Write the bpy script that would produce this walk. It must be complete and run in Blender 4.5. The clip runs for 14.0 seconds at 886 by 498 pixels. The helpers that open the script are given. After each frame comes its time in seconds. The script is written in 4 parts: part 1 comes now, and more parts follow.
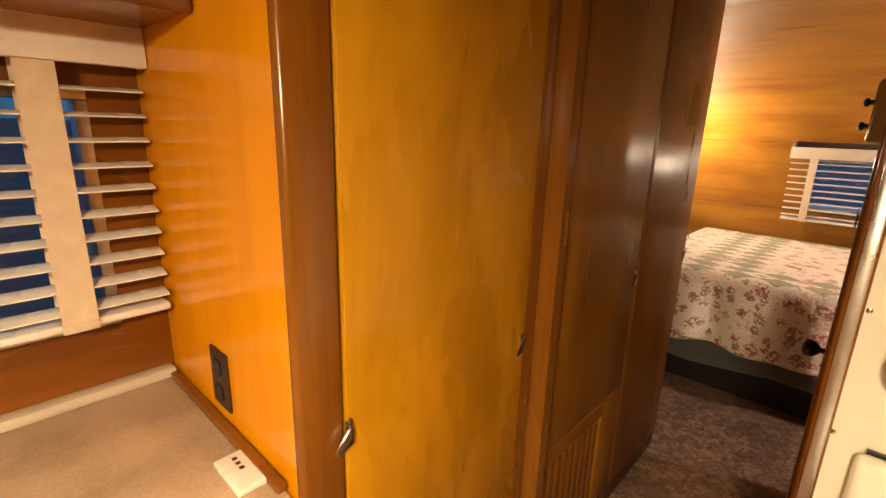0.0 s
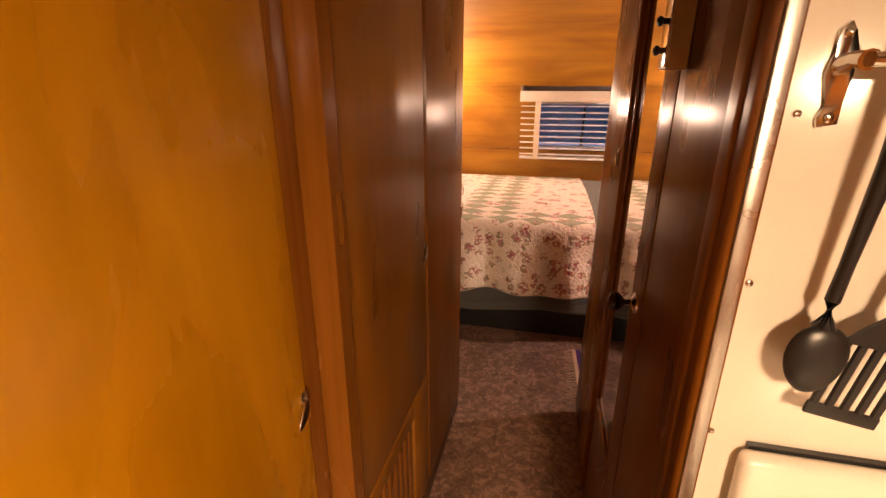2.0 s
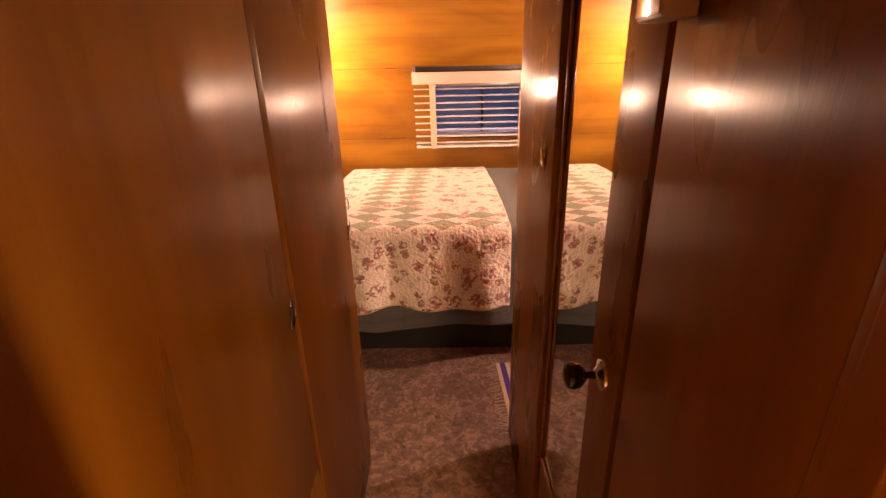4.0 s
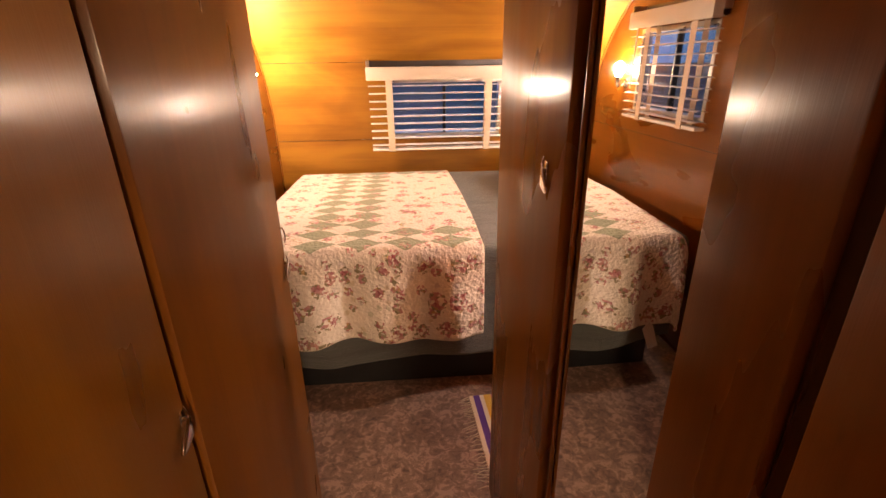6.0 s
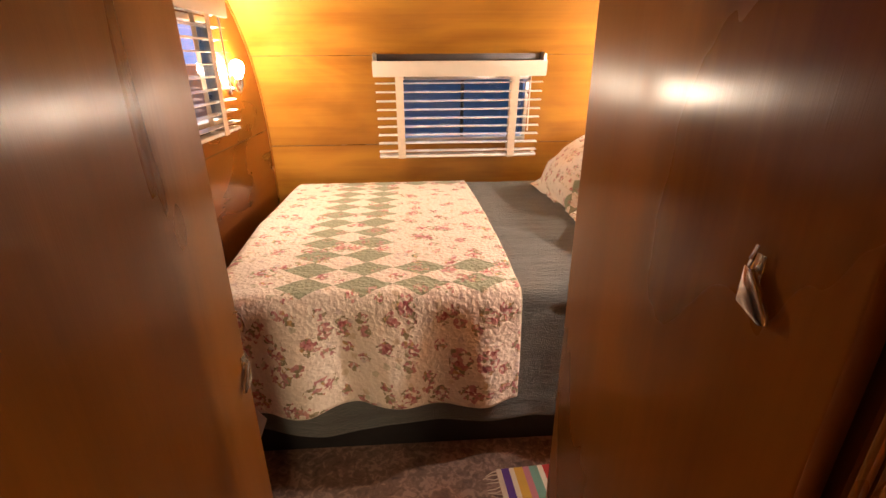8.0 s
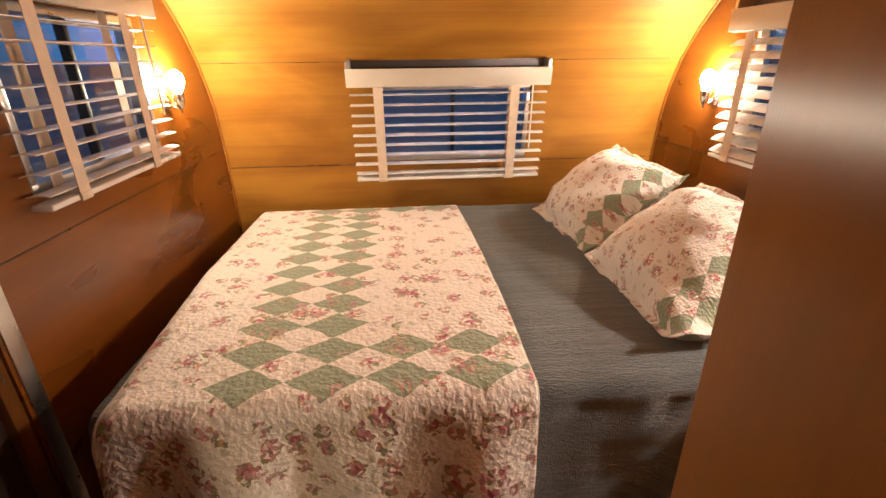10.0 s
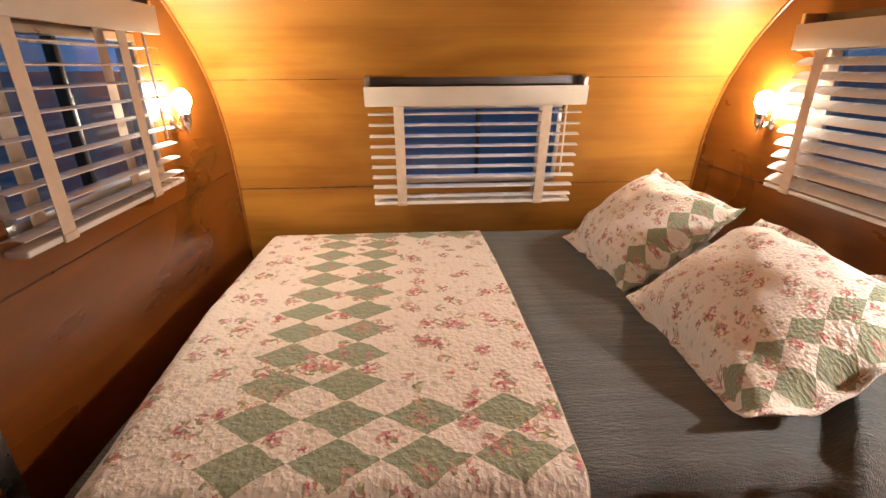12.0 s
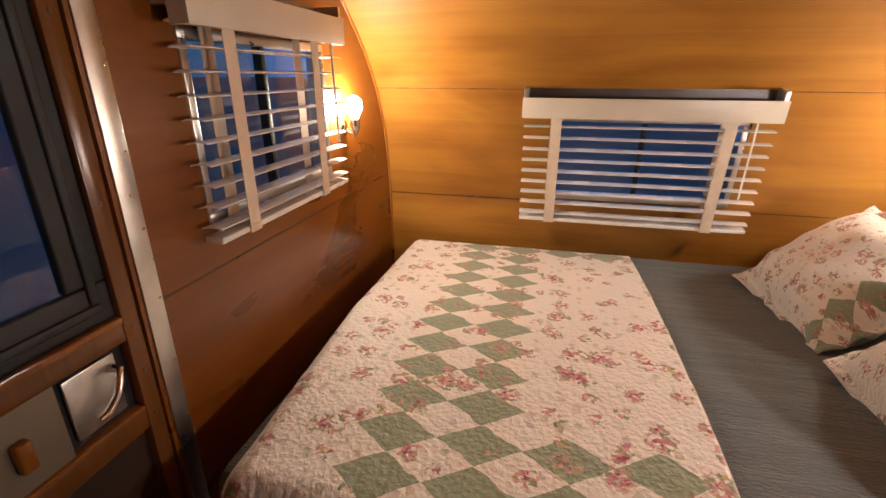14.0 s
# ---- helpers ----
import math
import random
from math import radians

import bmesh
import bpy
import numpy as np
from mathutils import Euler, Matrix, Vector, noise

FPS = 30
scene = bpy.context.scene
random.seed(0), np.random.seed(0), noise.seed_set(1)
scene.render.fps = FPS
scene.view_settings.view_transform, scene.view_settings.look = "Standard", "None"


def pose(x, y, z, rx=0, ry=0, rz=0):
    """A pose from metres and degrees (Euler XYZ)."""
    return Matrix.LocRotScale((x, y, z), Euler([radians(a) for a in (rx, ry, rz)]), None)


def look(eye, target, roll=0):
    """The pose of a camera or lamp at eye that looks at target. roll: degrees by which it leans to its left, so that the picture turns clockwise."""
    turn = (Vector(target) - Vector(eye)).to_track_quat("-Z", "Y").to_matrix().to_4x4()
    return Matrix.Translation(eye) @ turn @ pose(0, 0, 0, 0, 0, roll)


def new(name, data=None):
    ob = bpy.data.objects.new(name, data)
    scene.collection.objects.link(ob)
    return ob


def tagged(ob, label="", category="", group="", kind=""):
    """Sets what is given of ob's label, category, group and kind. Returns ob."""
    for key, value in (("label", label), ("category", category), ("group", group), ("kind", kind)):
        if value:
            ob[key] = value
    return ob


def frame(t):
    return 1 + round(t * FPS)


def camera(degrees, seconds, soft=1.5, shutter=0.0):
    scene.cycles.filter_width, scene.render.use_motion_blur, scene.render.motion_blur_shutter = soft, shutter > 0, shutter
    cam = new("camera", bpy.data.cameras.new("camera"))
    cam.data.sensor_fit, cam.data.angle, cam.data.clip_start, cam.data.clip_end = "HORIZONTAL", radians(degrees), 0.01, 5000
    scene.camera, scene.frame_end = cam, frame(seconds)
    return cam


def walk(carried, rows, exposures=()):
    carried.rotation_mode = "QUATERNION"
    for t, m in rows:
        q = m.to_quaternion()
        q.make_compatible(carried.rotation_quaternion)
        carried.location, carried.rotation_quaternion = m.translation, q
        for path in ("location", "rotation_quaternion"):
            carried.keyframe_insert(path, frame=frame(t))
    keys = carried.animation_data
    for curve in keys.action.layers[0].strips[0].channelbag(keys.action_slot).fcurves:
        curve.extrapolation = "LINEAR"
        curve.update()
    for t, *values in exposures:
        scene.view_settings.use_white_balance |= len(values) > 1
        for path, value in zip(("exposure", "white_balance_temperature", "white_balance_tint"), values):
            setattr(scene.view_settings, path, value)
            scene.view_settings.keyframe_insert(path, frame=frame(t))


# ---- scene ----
cam = camera(87.7, 14.0)
PATH = [
    (0, (0.122, 0.311, 1.399), (-1.191, 1.73, 0.887), 1.6),
    (0.5, (0.045, 0.371, 1.398), (-1.027, 1.969, 0.852), 1.2),
    (1, (-0.027, 0.439, 1.384), (-0.854, 2.162, 0.796), 1.0),
    (1.5, (-0.06, 0.533, 1.368), (-0.669, 2.331, 0.738), 0.6),
    (2, (-0.073, 0.651, 1.367), (-0.507, 2.486, 0.7), -0.0),
    (2.5, (-0.105, 0.766, 1.36), (-0.396, 2.622, 0.672), -0.6),
    (3, (-0.141, 0.882, 1.361), (-0.325, 2.747, 0.662), -1.1),
    (3.5, (-0.128, 0.969, 1.358), (-0.228, 2.837, 0.652), -1.3),
    (4, (-0.095, 1.055, 1.355), (-0.135, 2.916, 0.625), -1.4),
    (6.5, (-0.123, 1.42, 1.338), (0.025, 3.266, 0.583), -0.6),
    (7, (-0.138, 1.512, 1.33), (0.009, 3.352, 0.562), -0.3),
    (7.5, (-0.137, 1.656, 1.34), (-0.01, 3.506, 0.592), -0.3),
    (8, (-0.145, 1.765, 1.334), (-0.032, 3.612, 0.577), -0.4),
    (8.5, (-0.14, 1.908, 1.341), (0.004, 3.761, 0.603), -0.2),
    (11, (-0.105, 2.271, 1.384), (0.05, 4.105, 0.603), -0.7),
    (11.5, (-0.113, 2.325, 1.388), (0.033, 4.167, 0.623), -0.4),
    (12, (-0.136, 2.362, 1.407), (-0.039, 4.218, 0.669), -0.4),
    (12.5, (-0.148, 2.369, 1.431), (-0.13, 4.238, 0.718), -0.3),
    (13, (-0.163, 2.383, 1.429), (-0.258, 4.252, 0.724), -0.1),
    (13.5, (-0.18, 2.391, 1.419), (-0.439, 4.245, 0.713), -0.1),
    (14, (-0.216, 2.423, 1.41), (-0.644, 4.246, 0.705), 0.2),
]
walk(cam, [(t, look(eye, target, roll)) for t, eye, target, roll in PATH], exposures=[
    (0.0, 0.08, 6900, 11), (1.5, 0.12, 7200, 24), (3, 0.36, 8900, 50), (4.0, 0.44, 8600, 48), (6.5, 0.48, 7100, 23), (8.5, 0.30, 6700, 17), (11.0, -0.12, 6100, 12), (14.0, -0.4, 5900, 14)])

# ---- world and light ----
world = bpy.data.worlds.new("dusk")
scene.world = world
world.use_nodes = True
wn, wl = world.node_tree.nodes, world.node_tree.links
bg = wn["Background"]
sky = wn.new("ShaderNodeTexSky")
sky.sky_type, sky.sun_disc = "NISHITA", False
sky.sun_elevation, sky.sun_rotation = radians(-4.0), radians(200)
dusk = wn.new("ShaderNodeMix")
dusk.data_type = "RGBA"
dusk.inputs["Factor"].default_value = 0.9
dusk.inputs["B"].default_value = (0.028, 0.11, 0.235, 1)
wl.new(sky.outputs[0], dusk.inputs["A"])
# the last glow of the day stands behind the rear of the trailer and fades smoothly round to deep blue
wtc, wsep, wmr, glowmix = wn.new("ShaderNodeTexCoord"), wn.new("ShaderNodeSeparateXYZ"), wn.new("ShaderNodeMapRange"), wn.new("ShaderNodeMix")
wl.new(wtc.outputs["Generated"], wsep.inputs[0])
wl.new(wsep.outputs["Y"], wmr.inputs["Value"])
wmr.interpolation_type = "SMOOTHSTEP"
wmr.inputs["From Min"].default_value, wmr.inputs["From Max"].default_value = 0.8, 1.0
glowmix.data_type, glowmix.blend_type = "RGBA", "MIX"
wl.new(wmr.outputs[0], glowmix.inputs["Factor"])
wl.new(dusk.outputs["Result"], glowmix.inputs["A"])
glowmix.inputs["B"].default_value = (0.11, 0.50, 1.40, 1)
wl.new(glowmix.outputs["Result"], bg.inputs["Color"])
bg.inputs["Strength"].default_value = 1.0
BULB_POWER = 780.0
KITCHEN_POWER = 500.0
BED_POWER = 1150.0


# ---- materials ----
def mat_new(name):
    m = bpy.data.materials.new(name)
    m.use_nodes = True
    return m, m.node_tree.nodes, m.node_tree.links, m.node_tree.nodes["Principled BSDF"]


def ramp(nodes, stops):
    r = nodes.new("ShaderNodeValToRGB")
    e = r.color_ramp.elements
    while len(e) < len(stops):
        e.new(0.5)
    for el, (p, c) in zip(e, stops):
        el.position, el.color = p, (*c, 1)
    return r


def plain(name, color, rough=0.5, metal=0.0, bump=0.0, scale=200.0, vary=0.15, coat=0.0):
    """A plain surface with a little grain, blotches and fine relief."""
    m, n, l, b = mat_new(name)
    tc = n.new("ShaderNodeTexCoord")
    big, fine = n.new("ShaderNodeTexNoise"), n.new("ShaderNodeTexNoise")
    big.inputs["Scale"].default_value, fine.inputs["Scale"].default_value = scale / 25, scale
    big.inputs["Detail"].default_value = 6
    l.new(tc.outputs["Object"], big.inputs["Vector"])
    l.new(tc.outputs["Object"], fine.inputs["Vector"])
    add = n.new("ShaderNodeMath")
    add.operation = "MULTIPLY_ADD"
    l.new(fine.outputs["Fac"], add.inputs[0])
    add.inputs[1].default_value = 0.4
    l.new(big.outputs["Fac"], add.inputs[2])
    lo, hi = [max(c * (1 - vary), 0) for c in color], [min(c * (1 + vary), 1) for c in color]
    r = ramp(n, [(0.45, lo), (0.95, hi)])
    l.new(add.outputs[0], r.inputs[0])
    l.new(r.outputs[0], b.inputs["Base Color"])
    b.inputs["Metallic"].default_value = metal
    mr = n.new("ShaderNodeMapRange")
    mr.inputs["From Min"].default_value, mr.inputs["From Max"].default_value = 0.3, 0.7
    mr.inputs["To Min"].default_value, mr.inputs["To Max"].default_value = rough * 0.8, min(rough * 1.25, 1)
    l.new(big.outputs["Fac"], mr.inputs["Value"])
    l.new(mr.outputs[0], b.inputs["Roughness"])
    b.inputs["Coat Weight"].default_value = coat
    if bump:
        bp = n.new("ShaderNodeBump")
        bp.inputs["Strength"].default_value, bp.inputs["Distance"].default_value = bump, 0.002
        l.new(fine.outputs["Fac"], bp.inputs["Height"])
        l.new(bp.outputs[0], b.inputs["Normal"])
    return m


def wood(name, dark, light, axis="Z", grain=(26.0, 1.6), rough=0.2, figure=0.5, wave=0.0015, smear=0.00003, shine=0.5, coat=0.0, brushed=0.0, blotch=(4.0, 1.6)):
    """Varnished plywood: faint long grain along axis, cloudy figure, a few dark streaks, and slow ripples across the glossy face."""
    m, n, l, b = mat_new(name)
    tc = n.new("ShaderNodeTexCoord")

    def stretched(across, along, detail, distort=0.0):
        mp, t = n.new("ShaderNodeMapping"), n.new("ShaderNodeTexNoise")
        mp.inputs["Scale"].default_value = [along if a == axis else across for a in "XYZ"]
        t.inputs["Scale"].default_value, t.inputs["Detail"].default_value, t.inputs["Distortion"].default_value = 1.0, detail, distort
        l.new(tc.outputs["Object"], mp.inputs["Vector"])
        l.new(mp.outputs[0], t.inputs["Vector"])
        return t.outputs["Fac"]

    def mt(op, a, c, d=None):
        k = n.new("ShaderNodeMath")
        k.operation = op
        for i, v in enumerate((a, c, d)):
            if isinstance(v, (int, float)):
                k.inputs[i].default_value = v
            elif v is not None:
                l.new(v, k.inputs[i])
        return k.outputs[0]
    across, along = grain
    g, fine, cloud = stretched(across, along, 6, 1.0), stretched(across * 9, along * 4, 3), stretched(blotch[0], blotch[1], 4, 0.8)
    streak, ripple = stretched(across * 0.3, along * 0.25, 2, 0.4), stretched(13.0, 0.8, 2)
    fac = mt("MULTIPLY_ADD", g, 0.32, mt("MULTIPLY_ADD", fine, 0.10, mt("MULTIPLY", cloud, 0.25 + figure)))
    mid = 0.5 * (0.32 + 0.10 + 0.25 + figure)
    r = ramp(n, [(max(mid - 0.17, 0.02), dark), (min(mid + 0.15, 1.0), light)])
    l.new(fac, r.inputs[0])
    dk = ramp(n, [(0.54, (1, 1, 1)), (0.76, (0.62, 0.50, 0.42))])
    l.new(streak, dk.inputs[0])
    mx = n.new("ShaderNodeMix")
    mx.data_type, mx.blend_type = "RGBA", "MULTIPLY"
    mx.inputs["Factor"].default_value = 0.55
    l.new(r.outputs[0], mx.inputs["A"])
    l.new(dk.outputs[0], mx.inputs["B"])
    l.new(mx.outputs["Result"], b.inputs["Base Color"])
    mr = n.new("ShaderNodeMapRange")
    mr.inputs["From Min"].default_value, mr.inputs["From Max"].default_value = 0.3, 0.7
    mr.inputs["To Min"].default_value, mr.inputs["To Max"].default_value = rough * 0.75, rough * 1.35
    l.new(cloud, mr.inputs["Value"])
    l.new(mr.outputs[0], b.inputs["Roughness"])
    b.inputs["Specular IOR Level"].default_value = shine
    b1, b2 = n.new("ShaderNodeBump"), n.new("ShaderNodeBump")
    if smear:
        b0 = n.new("ShaderNodeBump")
        b0.inputs["Strength"].default_value, b0.inputs["Distance"].default_value = 1.0, smear
        l.new(stretched(900.0, 8.0, 1), b0.inputs["Height"])
        l.new(b0.outputs[0], b1.inputs["Normal"])
    b1.inputs["Strength"].default_value, b1.inputs["Distance"].default_value = 1.0, wave
    b2.inputs["Strength"].default_value, b2.inputs["Distance"].default_value = 0.08, 0.001
    l.new(ripple, b1.inputs["Height"])
    l.new(fine, b2.inputs["Height"])
    l.new(b1.outputs[0], b2.inputs["Normal"])
    l.new(b2.outputs[0], b.inputs["Normal"])
    if brushed:
        # the sanded pores spread a highlight across the grain
        tg = n.new("ShaderNodeTangent")
        tg.direction_type, tg.axis = "RADIAL", "Z"
        l.new(tg.outputs[0], b.inputs["Tangent"])
        b.inputs["Anisotropic"].default_value = brushed
    if coat:
        b.inputs["Coat Weight"].default_value, b.inputs["Coat Roughness"].default_value = coat, 0.05
        peel = n.new("ShaderNodeTexNoise")
        peel.inputs["Scale"].default_value, peel.inputs["Detail"].default_value = 130.0, 1
        l.new(tc.outputs["Object"], peel.inputs["Vector"])
        b3 = n.new("ShaderNodeBump")
        b3.inputs["Strength"].default_value, b3.inputs["Distance"].default_value = 1.0, 0.00022
        l.new(peel.outputs["Fac"], b3.inputs["Height"])
        l.new(b1.outputs[0], b3.inputs["Normal"])
        l.new(b3.outputs[0], b.inputs["Coat Normal"])
    return m


W_AMBER = wood("amber_ply", (0.20, 0.072, 0.006), (0.36, 0.155, 0.014), "X", (16.0, 0.8), 0.5, 0.45, shine=0.35)
W_SIDE = wood("red_amber_ply", (0.11, 0.029, 0.002), (0.21, 0.064, 0.005), "Y", (14.0, 1.0), 0.3, wave=0.0006, smear=0.00006, coat=0.15)
W_ORANGE = wood("orange_ply", (0.62, 0.22, 0.004), (0.76, 0.31, 0.008), "Z", (14.0, 1.0), 0.16, 0.3, 0.004, shine=0.18)
W_YELLOW = wood("golden_birch", (0.40, 0.175, 0.006), (0.60, 0.285, 0.013), "Z", (9.0, 1.4), 0.26, 0.4, 0.0012, shine=0.35, brushed=0.7, blotch=(8.0, 3.0))
W_RED = wood("mahogany_ply", (0.095, 0.029, 0.004), (0.225, 0.076, 0.009), "Z", (14.0, 0.8), 0.3, 0.45, 0.0008, 0.00009, 0.65, 0.0, 0.9)
W_CLOSET = wood("lighter_mahogany_ply", (0.15, 0.049, 0.005), (0.34, 0.122, 0.012), "Z", (10.0, 0.8), 0.3, 0.45, 0.0008, 0.00009, 0.65, 0.0, 0.9)
W_BROWN = wood("brown_ply", (0.19, 0.068, 0.007), (0.32, 0.126, 0.014), "Z", (14.0, 0.8), 0.32, 0.55, 0.0008, 0.00009, 0.65, 0.0, 0.9)
W_DOOR = wood("dark_varnished_frame", (0.085, 0.03, 0.008), (0.15, 0.055, 0.012), "Z", (40.0, 2.0), 0.2, 0.3, 0.002)
W_TRIM = wood("varnished_trim", (0.15, 0.05, 0.007), (0.26, 0.092, 0.012), "Z", (40.0, 2.0), 0.2, 0.3, 0.002)
W_STRIP = wood("fir_strip", (0.17, 0.058, 0.008), (0.29, 0.108, 0.015), "Z", (60.0, 2.0), 0.25, 0.2, 0.002)
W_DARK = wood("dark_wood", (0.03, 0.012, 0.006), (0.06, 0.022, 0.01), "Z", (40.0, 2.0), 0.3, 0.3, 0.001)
CHROME = plain("chrome", (0.75, 0.74, 0.72), 0.12, 1.0)
STEEL = plain("dull_steel", (0.16, 0.15, 0.15), 0.4, 1.0)
ALU = plain("brushed_aluminium", (0.62, 0.61, 0.59), 0.32, 1.0, 0.1, 300)
TAN = plain("tan_plastic", (0.12, 0.095, 0.065), 0.5, vary=0.08)
CREAM = plain("cream_paint", (0.42, 0.33, 0.22), 0.4, vary=0.1)
IVORY = plain("ivory_vinyl", (0.54, 0.48, 0.39), 0.4, vary=0.06)
SLAT = plain("white_slat", (0.72, 0.69, 0.66), 0.25, vary=0.05)
TAPE = plain("cloth_tape", (0.62, 0.50, 0.38), 0.85, bump=0.4, scale=900, vary=0.1)
ENAMEL = plain("white_enamel", (0.78, 0.75, 0.66), 0.16, vary=0.03, coat=0.4)
BLACK = plain("black_plastic", (0.012, 0.012, 0.013), 0.35)
BLACKKNOB = plain("dark_bakelite", (0.012, 0.007, 0.006), 0.12)
LAMINATE = plain("beige_laminate", (0.44, 0.32, 0.23), 0.35, vary=0.3, scale=180)
GREY = plain("grey_bedspread", (0.075, 0.085, 0.09), 0.9, bump=0.6, scale=500, vary=0.25)
BROWNPL = plain("brown_plastic", (0.035, 0.02, 0.014), 0.4)
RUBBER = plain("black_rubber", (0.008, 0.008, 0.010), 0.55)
GROUND = plain("outside_ground", (0.13, 0.14, 0.15), 0.9, scale=30)


def glass(name, tint=(1, 1, 1), rough=0.0):
    m, n, l, b = mat_new(name)
    b.inputs["Base Color"].default_value = (*tint, 1)
    b.inputs["Transmission Weight"].default_value = 1.0
    b.inputs["Roughness"].default_value = rough
    b.inputs["IOR"].default_value = 1.45
    return m


def glow(name, color, strength):
    m, n, l, b = mat_new(name)
    b.inputs["Base Color"].default_value = (*color, 1)
    b.inputs["Emission Color"].default_value = (*color, 1)
    b.inputs["Emission Strength"].default_value = strength
    return m


def floor_material():
    """Sheet vinyl: brown cloudy mottling with paler, pinkish flecks and scuffed gloss."""
    m, n, l, b = mat_new("mottled_vinyl")
    tc = n.new("ShaderNodeTexCoord")

    def cloud(scale, detail, distort):
        t = n.new("ShaderNodeTexNoise")
        t.inputs["Scale"].default_value, t.inputs["Detail"].default_value, t.inputs["Distortion"].default_value = scale, detail, distort
        l.new(tc.outputs["Object"], t.inputs["Vector"])
        return t.outputs["Fac"]
    big, mid, fine = cloud(7.0, 5, 0.6), cloud(34.0, 6, 1.2), cloud(220.0, 3, 0.0)
    a, c = n.new("ShaderNodeMath"), n.new("ShaderNodeMath")
    a.operation = c.operation = "MULTIPLY_ADD"
    l.new(mid, a.inputs[0])
    a.inputs[1].default_value = 1.0
    half = n.new("ShaderNodeMath")
    half.operation, half.inputs[1].default_value = "MULTIPLY", 0.45
    l.new(big, half.inputs[0])
    l.new(half.outputs[0], a.inputs[2])
    l.new(fine, c.inputs[0])
    c.inputs[1].default_value = 0.35
    l.new(a.outputs[0], c.inputs[2])
    r = ramp(n, [(0.62, (0.075, 0.045, 0.034)), (0.80, (0.155, 0.094, 0.072)), (0.95, (0.225, 0.14, 0.11)), (1.15, (0.33, 0.215, 0.17))])
    for e in r.color_ramp.elements:
        e.position = e.position / 1.6
    d = n.new("ShaderNodeMath")
    d.operation = "MULTIPLY"
    d.inputs[1].default_value = 1 / 1.6
    l.new(c.outputs[0], d.inputs[0])
    l.new(d.outputs[0], r.inputs[0])
    l.new(r.outputs[0], b.inputs["Base Color"])
    mr = n.new("ShaderNodeMapRange")
    mr.inputs["To Min"].default_value, mr.inputs["To Max"].default_value = 0.3, 0.6
    l.new(mid, mr.inputs["Value"])
    l.new(mr.outputs[0], b.inputs["Roughness"])
    bp = n.new("ShaderNodeBump")
    bp.inputs["Strength"].default_value, bp.inputs["Distance"].default_value = 0.4, 0.0015
    l.new(mid, bp.inputs["Height"])
    l.new(bp.outputs[0], b.inputs["Normal"])
    return m


FLOOR = floor_material()
GLASS = glass("clear_glass")
M_MIRROR, _n, _l, _b = mat_new("mirror_silver")
_b.inputs["Base Color"].default_value = (0.82, 0.83, 0.82, 1)
_b.inputs["Metallic"].default_value, _b.inputs["Roughness"].default_value = 1.0, 0.015
GLOW_BULB = glow("lit_bulb", (1.0, 0.84, 0.62), BULB_POWER)
GLOW_BED = glow("lit_closet_bulb", (1.0, 0.88, 0.72), BED_POWER)
GLOW_CEIL = glow("lit_kitchen_diffuser", (1.0, 0.78, 0.47), KITCHEN_POWER)

